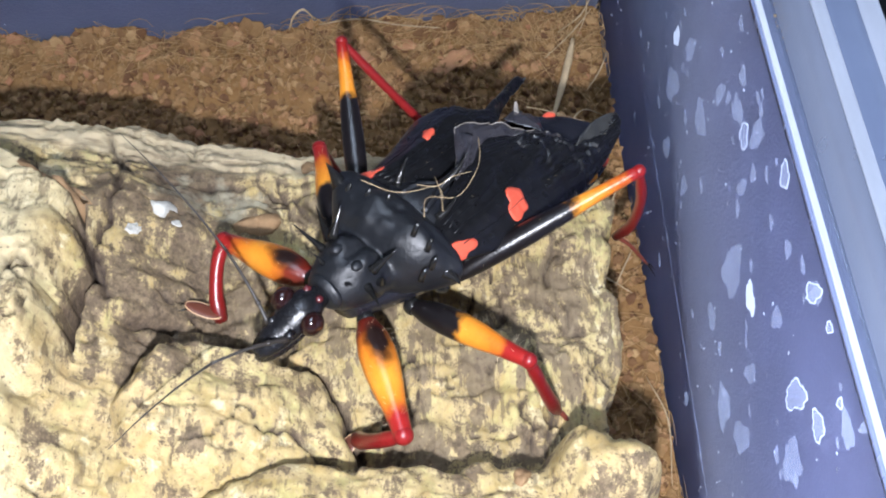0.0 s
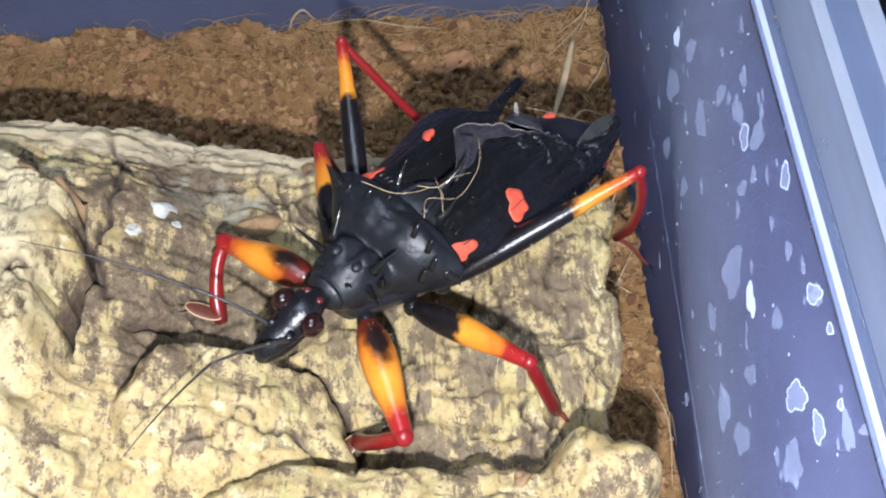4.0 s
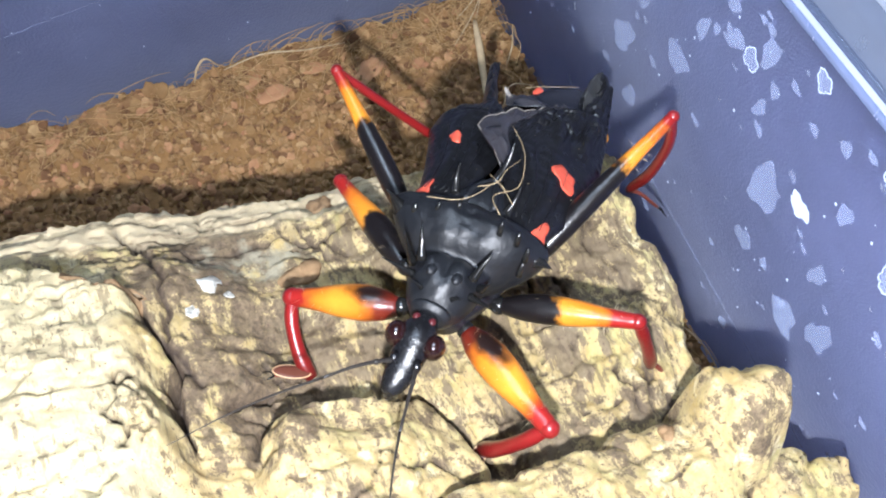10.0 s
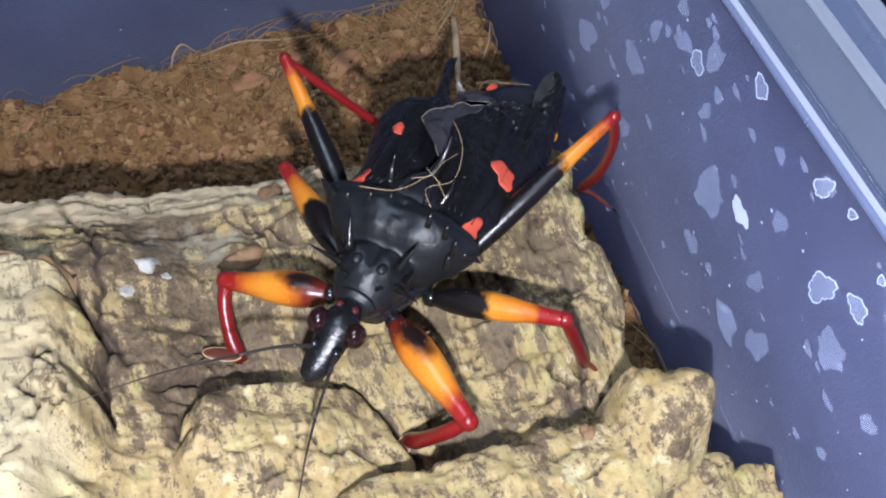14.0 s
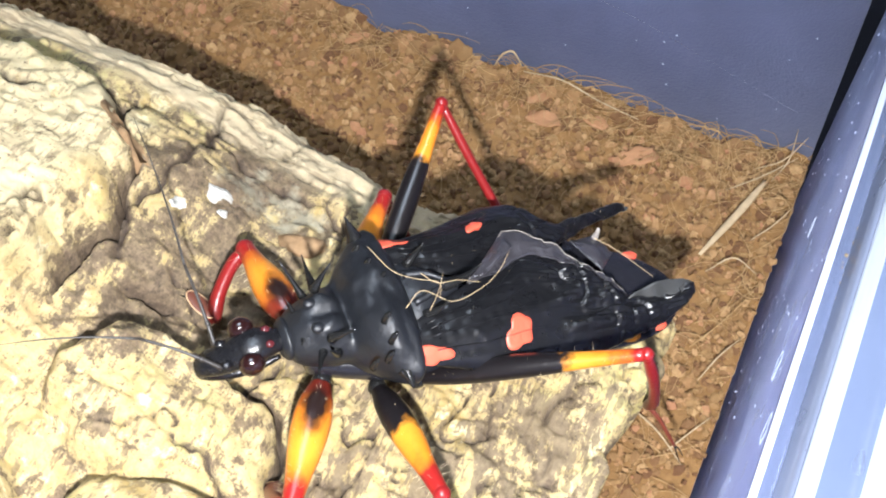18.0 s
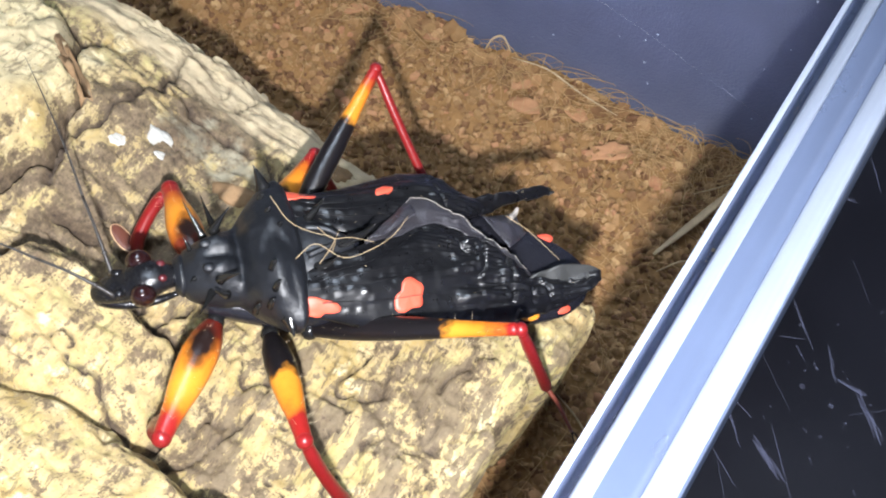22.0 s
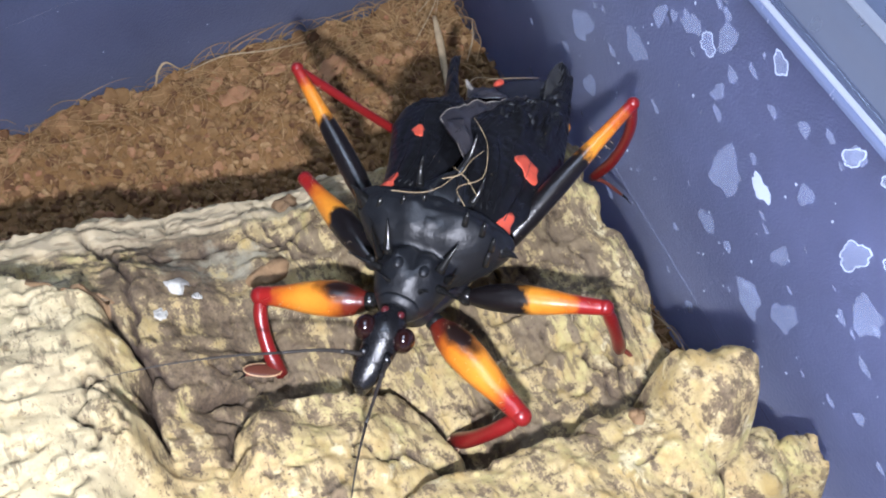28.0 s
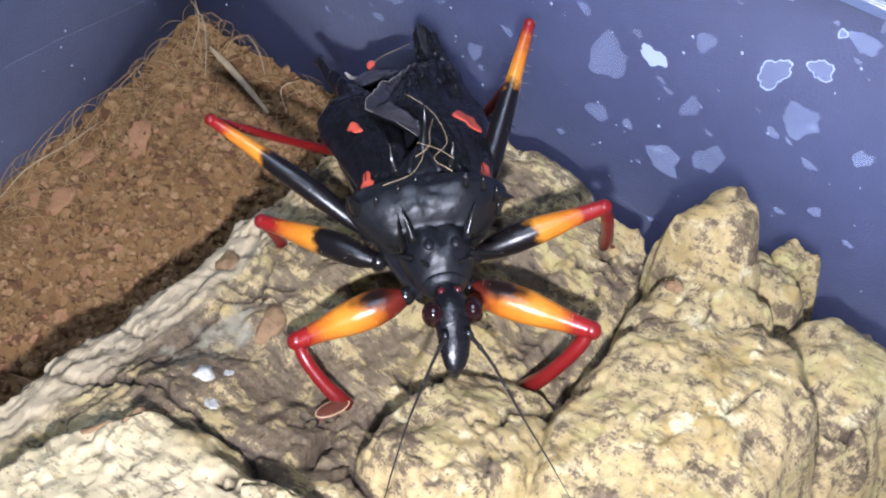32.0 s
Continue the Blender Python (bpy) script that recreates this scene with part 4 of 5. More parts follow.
# loose straws on the coir along the side wall
for pts, rad, flat in (([(27.9, 58.4, 2.2), (26.2, 52.5, 2.1), (23.9, 45.6, 1.7)], 0.5, 0.35), ([(22.7, 24.4, 1.6), (26.5, 22.6, 1.9), (30.0, 20.2, 1.4)], 0.11, 1.0),
                       ([(28.2, 21.0, 1.7), (29.6, 23.5, 2.0), (31.2, 26.6, 1.5)], 0.09, 1.0), ([(28.6, 50.0, 1.5), (30.4, 52.2, 2.6), (31.8, 55.2, 3.0)], 0.10, 1.0),
                       ([(30.0, 9.5, 1.4), (31.3, 4.0, 2.2), (30.7, -3.0, 1.5)], 0.09, 1.0), ([(24.0, 56.0, 1.3), (27.5, 58.5, 3.0), (30.5, 61.5, 4.4)], 0.08, 1.0),
                       ([(-4.7, 62.8, 2.3), (0.5, 62.9, 2.9), (5.6, 62.0, 2.4), (11.1, 61.3, 2.2)], 0.13, 0.7), ([(-8.6, 62.8, 1.6), (-7.8, 63.3, 3.5), (-6.5, 63.6, 4.3), (-5.1, 63.2, 2.8)], 0.2, 0.8),
                       ([(25.2, 43.7, 1.7), (27.6, 46.4, 2.2), (30.6, 45.7, 1.6)], 0.1, 1.0), ([(28.6, 30.1, 1.6), (29.8, 33.5, 2.2), (31.4, 37.0, 1.7)], 0.1, 1.0), ([(26.0, 60.0, 1.6), (29.0, 60.8, 4.0), (30.8, 62.6, 7.0)], 0.09, 1.0),
                       ([(28.5, 59.2, 1.6), (29.6, 60.6, 4.6), (29.4, 62.4, 8.0)], 0.08, 1.0)):
    riders.append(tagged(part("straw", tube(pts, [rad * 0.5, rad, rad * 0.9, rad * 0.4], 8, 14, flat), mat_straw), "dry pale straw lying loose on the coir", "straw", "straws on the coir"))


def chip_flake(x, y, a, b, turn, seed):
    """A thin curved flake of husk lying on the coir."""
    r = np.random.default_rng(seed)
    t = np.linspace(0, 2 * np.pi, 26, endpoint=False)
    w = 1 + 0.14 * np.sin(2 * t + r.uniform(0, 6)) + 0.12 * np.sin(3 * t + r.uniform(0, 6)) + 0.06 * r.normal(size=26)
    c, q = np.cos(turn), np.sin(turn)
    z0 = float(coir_height(np.array([x]), np.array([y]))[0]) + 0.8
    rings = []
    for k, up in ((0.06, -0.12), (0.9, -0.12), (1.0, 0.0), (0.9, 0.14), (0.5, 0.14), (0.06, 0.14)):
        px, py = a * w * k * np.cos(t), b * w * k * np.sin(t)
        rings.append(np.stack([x + px * c - py * q, y + px * q + py * c, z0 + up + 0.16 * py ** 2 + 0.05 * px + 0.08 * np.sin(5 * t) * k], 1))
    return loft(rings)


for x, y, a, b, turn, seed in ((12.6, 56.8, 2.7, 1.5, 0.7, 61), (0.2, 57.8, 2.3, 1.2, 0.3, 62), (-1.6, 61.0, 2.0, 1.0, 1.2, 63), (6.2, 60.2, 1.8, 0.9, -0.3, 64), (-15.6, 61.4, 1.2, 0.9, 0.4, 65), (-27.5, 60.8, 1.5, 0.8, 0.9, 66)):
    riders.append(tagged(part("husk_flake", chip_flake(x, y, a, b, turn, seed), mat_husk), "thin reddish tan husk flake lying on the coir", "husk flake", "husk flakes on the coir"))

# ---- the insect: x towards the tail, y to its right, z up, from the rear edge of its pronotum ----
ax = Vector((0.68, 0.73, -0.03)).normalized()
ay = Vector((-0.72, 0.68, 0.12))
ay = (ay - ax * ay.dot(ax)).normalized()
az = ax.cross(ay)
BUG = Matrix.Translation(Vector((0.3, -0.2, 31.0)) * MM) @ Matrix((ax, ay, az)).transposed().to_4x4()
bug = thing("assassin_bug", "black assassin bug with red patches and orange banded legs on bark", "insect", m=BUG)


def section(x, hw, zt, zb, zs, y0=0.0, seg=28, pinch=1.0):
    a = np.linspace(0, 2 * np.pi, seg, endpoint=False)
    c, s = np.cos(a), np.sin(a)
    y = y0 + hw * np.sign(c) * np.abs(c) ** pinch
    z = np.where(s >= 0, zs + (zt - zs) * np.abs(s) ** 1.0, zs - (zs - zb) * np.abs(s))
    return np.stack([np.full(seg, x), y, z], 1)


def body(rows, n=40, seg=28, pinch=1.0):
    """Loft through rows of x, y0, half width, top, bottom, side height."""
    r = spline(rows, n)
    return loft([section(q[0], q[2], q[3], q[4], q[5], q[1], seg, pinch) for q in r])


def thorn(base, tip, r, bend=0.12):
    base, tip = np.array(base, float), np.array(tip, float)
    mid = (base + tip) / 2 + np.array([0, 0, bend])
    return tube([base, mid, tip], [r, r * 0.6, r * 0.32, 0.03], seg=8, n=8)


pron = body([(-7.4, 0, 1.5, 0.1, -2.6, -1.0), (-6.9, 0, 2.0, 0.7, -3.2, -1.1), (-5.8, 0, 2.5, 1.5, -3.9, -1.0), (-4.4, 0, 2.9, 1.75, -4.3, -0.8), (-3.3, 0, 3.1, 1.55, -4.5, -0.5),
             (-2.3, 0, 4.3, 2.2, -4.6, -0.1), (-0.9, 0, 5.7, 2.75, -4.5, 0.3), (0.3, 0, 6.4, 2.75, -4.0, 0.5), (0.9, 0, 5.9, 2.6, -3.5, 0.7), (1.3, 0, 4.6, 2.2, -3.0, 0.6)], 70, 56, 1.25)


def shape_pronotum(vf):
    v = vf[0].copy()
    x, y, z = v.T
    up = sstep(0.2, 1.2, z)
    z = z + up * 0.55 * np.exp(-((x + 4.9) ** 2 / 0.9 + (np.abs(y) - 1.25) ** 2 / 0.5))
    z = z - up * 0.45 * np.exp(-((x + 4.6) / 1.3) ** 2 - (y / 0.35) ** 2)
    z = z - up * 0.55 * np.exp(-((x + 3.1) / 0.4) ** 2)
    z = z + up * 0.16 * vnoise(x * 1.3, y * 1.3) + up * 0.08 * vnoise(x * 3.1, y * 3.1) - up * 0.22 * np.exp(-((np.abs(y) - 3.0) / 0.6) ** 2 - ((x + 1.2) / 1.2) ** 2)
    # the hind disc is broad and flat, raised towards the insect's left
    z = z + up * (1.25 * np.exp(-((x + 1.2) / 1.7) ** 2 - ((y + 3.0) / 2.1) ** 2) + 0.55 * np.exp(-((x + 0.9) / 1.6) ** 2 - ((y - 1.8) / 1.9) ** 2))
    z = z + up * 0.12 * np.exp(-(y / 0.4) ** 2) * np.sin(6 * x) * sstep(-2.6, -2.0, x)
    return np.stack([x, y, z], 1), vf[1]


pronotum = part("pronotum", shape_pronotum(pron), mat_pronotum, bug, "satin black domed shield")
for side in (-1, 1):
    part("corner_spine", thorn((-0.3, 5.5 * side, 0.7), (-1.2 + 0.9 * (side < 0), (6.9 if side < 0 else 6.5) * side, 0.5 if side < 0 else 3.1), 0.75, 0.1), mat_spine, pronotum)
    part("disc_spine", thorn((-4.9, 2.0 * side, 1.4), (-3.6, 2.75 * side, 3.5), 0.42), mat_spine, pronotum)
    part("side_spine", thorn((-5.4, 2.2 * side, 0.1), (-6.7, 4.5 * side, 2.2 if side > 0 else 1.2), 0.36, 0.0), mat_spine, pronotum)
    part("side_spine", thorn((-4.5, 2.7 * side, 0.3), (-5.6, 3.4 * side, 4.4 if side > 0 else 2.6), 0.4, -0.1), mat_spine, pronotum)
    part("collar_spine", thorn((-6.6, 1.2 * side, 0.5), (-7.0, 1.9 * side, 1.3), 0.22), mat_spine, pronotum)
    part("boss", ball((-5.5, 1.0 * side, 1.55), (0.55, 0.42, 0.35)), mat_pronotum, pronotum)
for x, y, z in ((-1.2, -3.9, 3.55), (-1.3, -2.5, 4.1), (-1.7, -4.9, 2.8), (-2.7, -4.9, 2.2), (-0.8, 2.5, 3.0), (-0.2, 1.1, 3.2), (-1.0, 4.2, 2.2)):
    part("disc_tubercle", tube([(x - 0.1, y, z - 0.9), (x, y, z - 0.2), (x + 0.12, y, z + 0.1), (x + 0.2, y, z + 0.28)], [0.26, 0.22, 0.16, 0.06], 10, 8), mat_spine, pronotum)
for y in (-4.2, -2.9, -1.7, 1.7, 2.9, 4.2):
    part("rim_tubercle", ball((0.75 - 0.03 * y * y, y, 2.35 - 0.03 * y * y), (0.2, 0.2, 0.3), 10, 7), mat_spine, pronotum)
part("collar", body([(-7.9, 0, 1.25, 0.0, -2.2, -1.0), (-7.5, 0, 1.65, 0.35, -2.6, -1.0), (-7.2, 0, 1.6, 0.3, -2.6, -1.0)], 12, 24), mat_pronotum, bug)

head = part("head", body([(-7.6, 0, 0.75, -0.2, -1.7, -0.9), (-8.3, 0, 0.95, 0.0, -1.9, -0.9), (-9.2, 0, 1.3, 0.25, -2.3, -0.9), (-10.2, 0.0, 1.4, 0.15, -2.6, -1.1), (-11.1, 0.05, 1.3, -0.35, -2.8, -1.5), (-11.9, 0.1, 1.2, -0.95, -3.0, -2.0), (-12.9, 0.2, 1.02, -1.65, -3.3, -2.5), (-13.6, 0.3, 0.74, -2.3, -3.5, -2.9), (-13.95, 0.3, 0.36, -2.75, -3.3, -3.0)], 46, 24), mat_head, bug)
for side in (-1, 1):
    part("eye", ball((-10.3, 1.45 * side, -0.8), (0.95, 0.82, 1.0), 22, 15), mat_eye, head, "glossy dark red-brown compound eye")
    part("ocellus", ball((-8.8, 0.6 * side, 0.0), (0.34, 0.3, 0.24), 12, 9), mat_ocellus, head, "small dull red ocellus")
    part("antenna_socket", tube([(-11.6, 0.75 * side, -1.25), (-12.3, 0.95 * side, -1.3)], [0.36, 0.3], 10), mat_head, head)
part("rostrum", tube([(-13.5, 0.3, -3.0), (-13.2, 0.3, -4.2), (-11.4, 0.1, -4.9), (-9.2, 0, -4.6), (-7.6, 0, -3.8)], [0.5, 0.48, 0.4, 0.2], 10, 20), mat_head, head)

part("thorax", body([(-6.0, 0, 2.2, -1.5, -5.0, -3), (-3, 0, 3.4, -1.5, -6.0, -3), (0.5, 0, 4.4, 0.0, -6.3, -3), (3.5, 0, 4.8, 1.0, -6.0, -2.5), (6, 0, 5.0, 0.8, -5.8, -2.5)], 24, 24), mat_abdomen, bug)
abdomen = part("abdomen", body([(2.5, 0, 4.5, -0.3, -5.5, -2.2), (6, -0.2, 5.6, -0.4, -6.2, -2.0), (11, -0.3, 6.4, -0.8, -6.6, -2.2), (15, -0.7, 6.1, -1.2, -6.6, -2.7), (18, -1.5, 5.2, -1.7, -6.5, -3.3), (21, -2.0, 4.4, -2.2, -6.4, -3.8), (23.5, -2.3, 3.5, -2.7, -6.2, -4.3), (25.3, -2.5, 2.2, -3.3, -5.9, -4.6), (26.2, -2.5, 0.8, -4.0, -5.4, -4.7)], 48, 36, 0.85), mat_abdomen, bug)
for x, y, z, m in ((22.9, 0.9, -3.3, mat_redspot), (19.3, -6.3, -2.6, None), (22.6, -5.6, -3.6, mat_redspot)):
    part("margin_patch", ball((x, y, z), (0.9, 0.5, 0.28), 12, 7), m or banded("margin_amber", [(0, AMBER), (1, ORANGE)]), abdomen, "small bright patch on the abdomen margin")

scut = part("scutellum", body([(0.9, 0, 3.6, 1.9, -0.5, 0.4), (2.0, 0, 3.2, 2.3, -0.5, 0.6), (3.4, 0, 2.0, 2.35, -0.4, 0.8), (4.6, -0.2, 1.0, 2.3, 0, 1.0), (5.3, -0.4, 0.4, 2.4, 0.6, 1.4)], 20, 20), mat_pronotum, bug)
part("rear_spine", tube([(4.2, -0.3, 2.0), (5.0, -0.5, 2.7), (5.8, -0.7, 3.7), (6.5, -0.7, 5.0)], [0.55, 0.4, 0.22, 0.03], 8, 10), mat_spine, scut)
for side in (-1, 1):
    part("side_spine", tube([(2.2, 2.1 * side, 1.8), (2.9, 2.4 * side, 2.7), (3.4, 2.5 * side, 3.9)], [0.4, 0.25, 0.03], 8, 8), mat_spine, scut)
    part("ridge", tube([(1.6, 1.2 * side, 2.15), (3.2, 0.8 * side, 2.4), (4.4, 0.1 * side - 0.2, 2.45)], [0.3, 0.25, 0.15], 8, 8), mat_pronotum, scut)


def wing_point(u, v, outer, inner, zo, zi, xs, fold, seed):
    """A place on a fore wing: u from base to tip, v from the outer to the inner edge."""
    x = xs[0] + (xs[-1] - xs[0]) * u
    yo, yi = np.interp(x, xs, outer), np.interp(x, xs, inner)
    a, b = np.interp(x, xs, zo), np.interp(x, xs, zi)
    y = yo + (yi - yo) * v
    z = a + (b - a) * np.clip(v, 0, 1) ** 0.75 + 1.45 * np.sin(np.pi * np.clip(v, 0, 1) ** 0.8) * np.sin(np.pi * np.clip(u, 0.0, 1)) ** 0.6
    soft = sstep(0.42, 0.6, u)
    # fine parallel ridges towards the inner edge, deeper creases in the soft rear half
    z = z + 0.035 * np.sin(17 * (y + 0.25 * x) + 2 * vnoise(x * 0.5, y * 0.5 + seed)) * sstep(0.45, 0.75, v) * sstep(0.25, 0.4, u) * (1 - sstep(0.8, 0.95, u))
    z = z + soft * fold * 0.06 * (0.5 - np.abs(vnoise(x * 1.5 + seed, y * 3.2))) * 2
    z = z - soft * fold * 0.35 * np.exp(-(vnoise(x * 0.55 + seed + 9, y * 0.75) / 0.12) ** 2)
    z = z + 0.10 * np.sin(7 * v * np.pi) * (1 - soft) * sstep(0.02, 0.15, u) * np.sin(np.pi * u)
    z = z + soft * fold * (0.4 * vnoise(x * 0.32 + seed, y * 0.9) + 0.34 * (0.6 - np.abs(vnoise(x * 0.42 + seed, y * 1.4))) + 0.2 * (0.5 - np.abs(vnoise(x * 0.8 + seed, y * 2.6))) + 0.12 * np.sin(2.8 * y + 0.7 * x))
    z = z + 0.05 * vnoise(x * 2.0, y * 2.0 + seed)
    return np.stack([x, y, z], -1)


def sheet(fn, nu, nv, thick):
    U, V = np.meshgrid(np.linspace(0, 1, nu), np.linspace(0, 1, nv), indexing="ij")
    top = fn(U, V).reshape(-1, 3)
    low = top - [0, 0, thick]
    f, k = [], nu * nv
    for i in range(nu - 1):
        for j in range(nv - 1):
            q = (i * nv + j, (i + 1) * nv + j, (i + 1) * nv + j + 1, i * nv + j + 1)
            f += [q, tuple(k + i_ for i_ in q[::-1])]
    rim = [i * nv for i in range(nu)] + [(nu - 1) * nv + j for j in range(1, nv)] + [i * nv + nv - 1 for i in range(nu - 2, -1, -1)] + [j for j in range(nv - 2, 0, -1)]
    for a, b in zip(rim, rim[1:] + rim[:1]):
        f.append((b, a, k + a, k + b))
    return np.vstack([top, low]), f


XS = [0.6, 3, 6, 8.4, 10.7, 12.2, 14.4, 16.8, 19.6, 22, 24.5, 25.7]
left = dict(outer=[-5.3, -5.9, -6.8, -7.2, -7.5, -7.5, -7.3, -7.0, -6.5, -6.1, -5.4, -4.6], inner=[-2.9, -1.6, -0.6, 1.0, 3.2, 3.0, 1.5, -0.9, -3.4, -3.0, -3.2, -3.9],
            zo=[1.0, 0.2, -0.5, -0.8, -1.1, -1.4, -1.7, -1.9, -2.1, -2.0, -1.6, -1.3], zi=[2.0, 1.9, 1.9, 1.5, 1.15, 1.0, 0.7, 0.2, -1.2, -1.4, -1.2, -1.0], xs=XS, fold=1.0, seed=0.0)
XR = [0.6, 3, 5.5, 8, 10.7, 13.2, 14.5, 15.5, 17, 19, 22, 25.3]
right = dict(outer=[5.3, 5.2, 5.7, 6.4, 7.2, 7.2, 6.7, 5.7, 4.6, 5.0, 5.7, 6.3], inner=[2.9, 1.7, 0.8, 0.5, 0.6, 1.2, 1.7, 2.1, 2.8, 3.7, 4.7, 5.4],
             zo=[1.0, 0.2, -0.3, -0.7, -1.1, -1.5, -1.8, -2.1, -2.4, -2.8, -3.3, -3.9], zi=[1.8, 1.5, 1.2, 0.6, 0.2, -0.1, -0.5, -0.9, -1.6, -2.3, -3.0, -3.7], xs=XR, fold=0.8, seed=40.0)
left_fn = lambda u, v: wing_point(u, v, **left)
right_fn = lambda u, v: wing_point(u, v, **right)
right_wing = part("fore_wing", sheet(right_fn, 170, 80, 0.18), mat_wing, bug, "black fore wing with a twisted narrow tip")
left_wing = part("fore_wing", sheet(left_fn, 200, 110, 0.18), mat_wing, bug, "black crumpled fore wing overlapping its pair")


def patch(fn, u0, v0, ru, rv, seed, rise=0.07, lobes=0.3, point=0.0):
    """An irregular spot that follows the wing."""
    r = np.random.default_rng(seed)
    n = 26
    a = np.linspace(0, 2 * np.pi, n, endpoint=False)
    w = 1 + lobes * (0.6 * np.sin(2 * a + r.uniform(0, 6)) + 0.45 * np.sin(3 * a + r.uniform(0, 6)) + 0.35 * np.sin(5 * a + r.uniform(0, 6))) + point * np.cos(3 * a)
    rings = []
    for s in (1.0, 0.97, 0.7, 0.4, 0.1):
        p = fn(u0 + ru * s * w * np.cos(a), v0 + rv * s * w * np.sin(a))
        p[:, 2] += rise if s < 0.99 else -0.02
        rings.append(p)
    return loft(rings)


part("red_spot", patch(left_fn, 0.325, 0.26, 0.052, 0.115, 4), mat_redspot, left_wing, "irregular coral red wing spot")
part("red_spot", patch(right_fn, 0.335, 0.36, 0.027, 0.09, 8), mat_redspot, right_wing, "irregular coral red wing spot")
part("base_patch", patch(left_fn, 0.045, 0.16, 0.055, 0.17, 5, lobes=0.08, point=0.34), mat_redspot, left_wing, "coral red patch at the wing base")
part("base_patch", patch(right_fn, 0.045, 0.25, 0.05, 0.18, 6, lobes=0.08, point=0.34), mat_redspot, right_wing, "coral red patch at the wing base")


def membrane_point(u, v):
    """The grey band along the inner edge; u from the front to the tail, v from the black wing to the free edge."""
    w = np.interp(u, [0, 0.22, 0.34, 0.5, 0.75, 1], [0.03, 0.2, 0.24, 0.17, 0.13, 0.06])
    p = left_fn(0.22 + 0.54 * u, 1.0 - w * (1 - v))
    p[..., 1] += 0.12 * v
    p[..., 2] += 0.10 + 0.28 * v * np.sin(np.pi * np.clip(u, 0, 1)) + 0.05 * np.sin(11 * u + 5 * v) + 0.02 * np.sin(40 * v + 9 * u)
    return p


flap = part("wing_membrane", sheet(membrane_point, 60, 14, 0.06), mat_membrane, left_wing, "grey translucent folded wing membrane")
part("membrane_vein", tube(membrane_point(np.linspace(0.02, 0.98, 40), np.full(40, 0.99)) + [0, 0, 0.03], [0.03, 0.045, 0.03], 6), mat_membrane_edge, flap, "pale edge of the membrane")


def fold_sheet(a, b, c, d, rise, seed, n=16):
    """A creased flap between four corners."""
    a, b, c, d = (np.array(q, float) for q in (a, b, c, d))

    def fn(u, v):
        u, v = u[..., None], v[..., None]
        q = (a * (1 - u) + b * u) * (1 - v) + (d * (1 - u) + c * u) * v
        q[..., 2] += (rise * np.sin(np.pi * u) * np.sin(np.pi * v) + 0.12 * np.sin(9 * u + 3 * v + seed) * v)[..., 0] + 0.12 * vnoise(6 * u[..., 0] + seed, 5 * v[..., 0])
        return q
    return sheet(fn, n, n, 0.05)


part("membrane_fold", fold_sheet((6.3, -0.5, 2.5), (10.6, 3.25, 1.5), (10.5, 1.3, 2.4), (7.4, -0.5, 2.75), 0.15, 1.0), mat_membrane, left_wing, "grey folded front corner of the membrane")


def blade(u, v):
    """The limp tip of the wing, a thin spoon with its edge turned up."""
    w = 1.55 * np.sqrt(np.clip(np.sin(np.pi * (0.22 + 0.77 * u)), 0, 1))
    c = np.stack([19.3 + 6.3 * u, -4.9 + 0.7 * u, -1.9 + 0.75 * u + 0.3 * np.sin(3 * u)], -1)
    side = np.array([0.1, -0.80, -0.55])
    q = c + (w * (2 * v - 1))[..., None] * side
    q[..., 2] += 0.35 * (2 * v - 1) ** 2 + 0.12 * vnoise(u * 7, v * 5) + 0.08 * np.sin(14 * u + 4 * v) * (1 - u)
    return q


part("wing_tip", sheet(blade, 40, 18, 0.09), mat_tip, left_wing, "limp dull grey-black spoon-shaped wing tip")
part("wing_lappet", fold_sheet((17.2, 2.5, -1.1), (20.9, 3.4, -3.0), (21.0, 1.0, -2.3), (18.6, -0.9, -0.7), 0.35, 3.0), mat_membrane, left_wing, "grey curled membrane flap")
part("lappet_tip", tube([(20.2, 2.9, -2.6), (20.8, 3.3, -2.7), (21.1, 3.7, -2.4)], [0.3, 0.26, 0.12], 8, 8, 0.5), mat_membrane_edge, left_wing, "pale curled tip of the flap")
for k, v in enumerate((0.2, 0.42, 0.6, 0.78)):
    for fn, w in ((left_fn, left_wing), (right_fn, right_wing)):
        u = np.linspace(0.06, 0.42, 14)
        part("wing_vein", tube(fn(u, v + 0.06 * np.sin(6 * u + k)) + [0, 0, 0.04], [0.06, 0.03], 6), mat_wing, w)


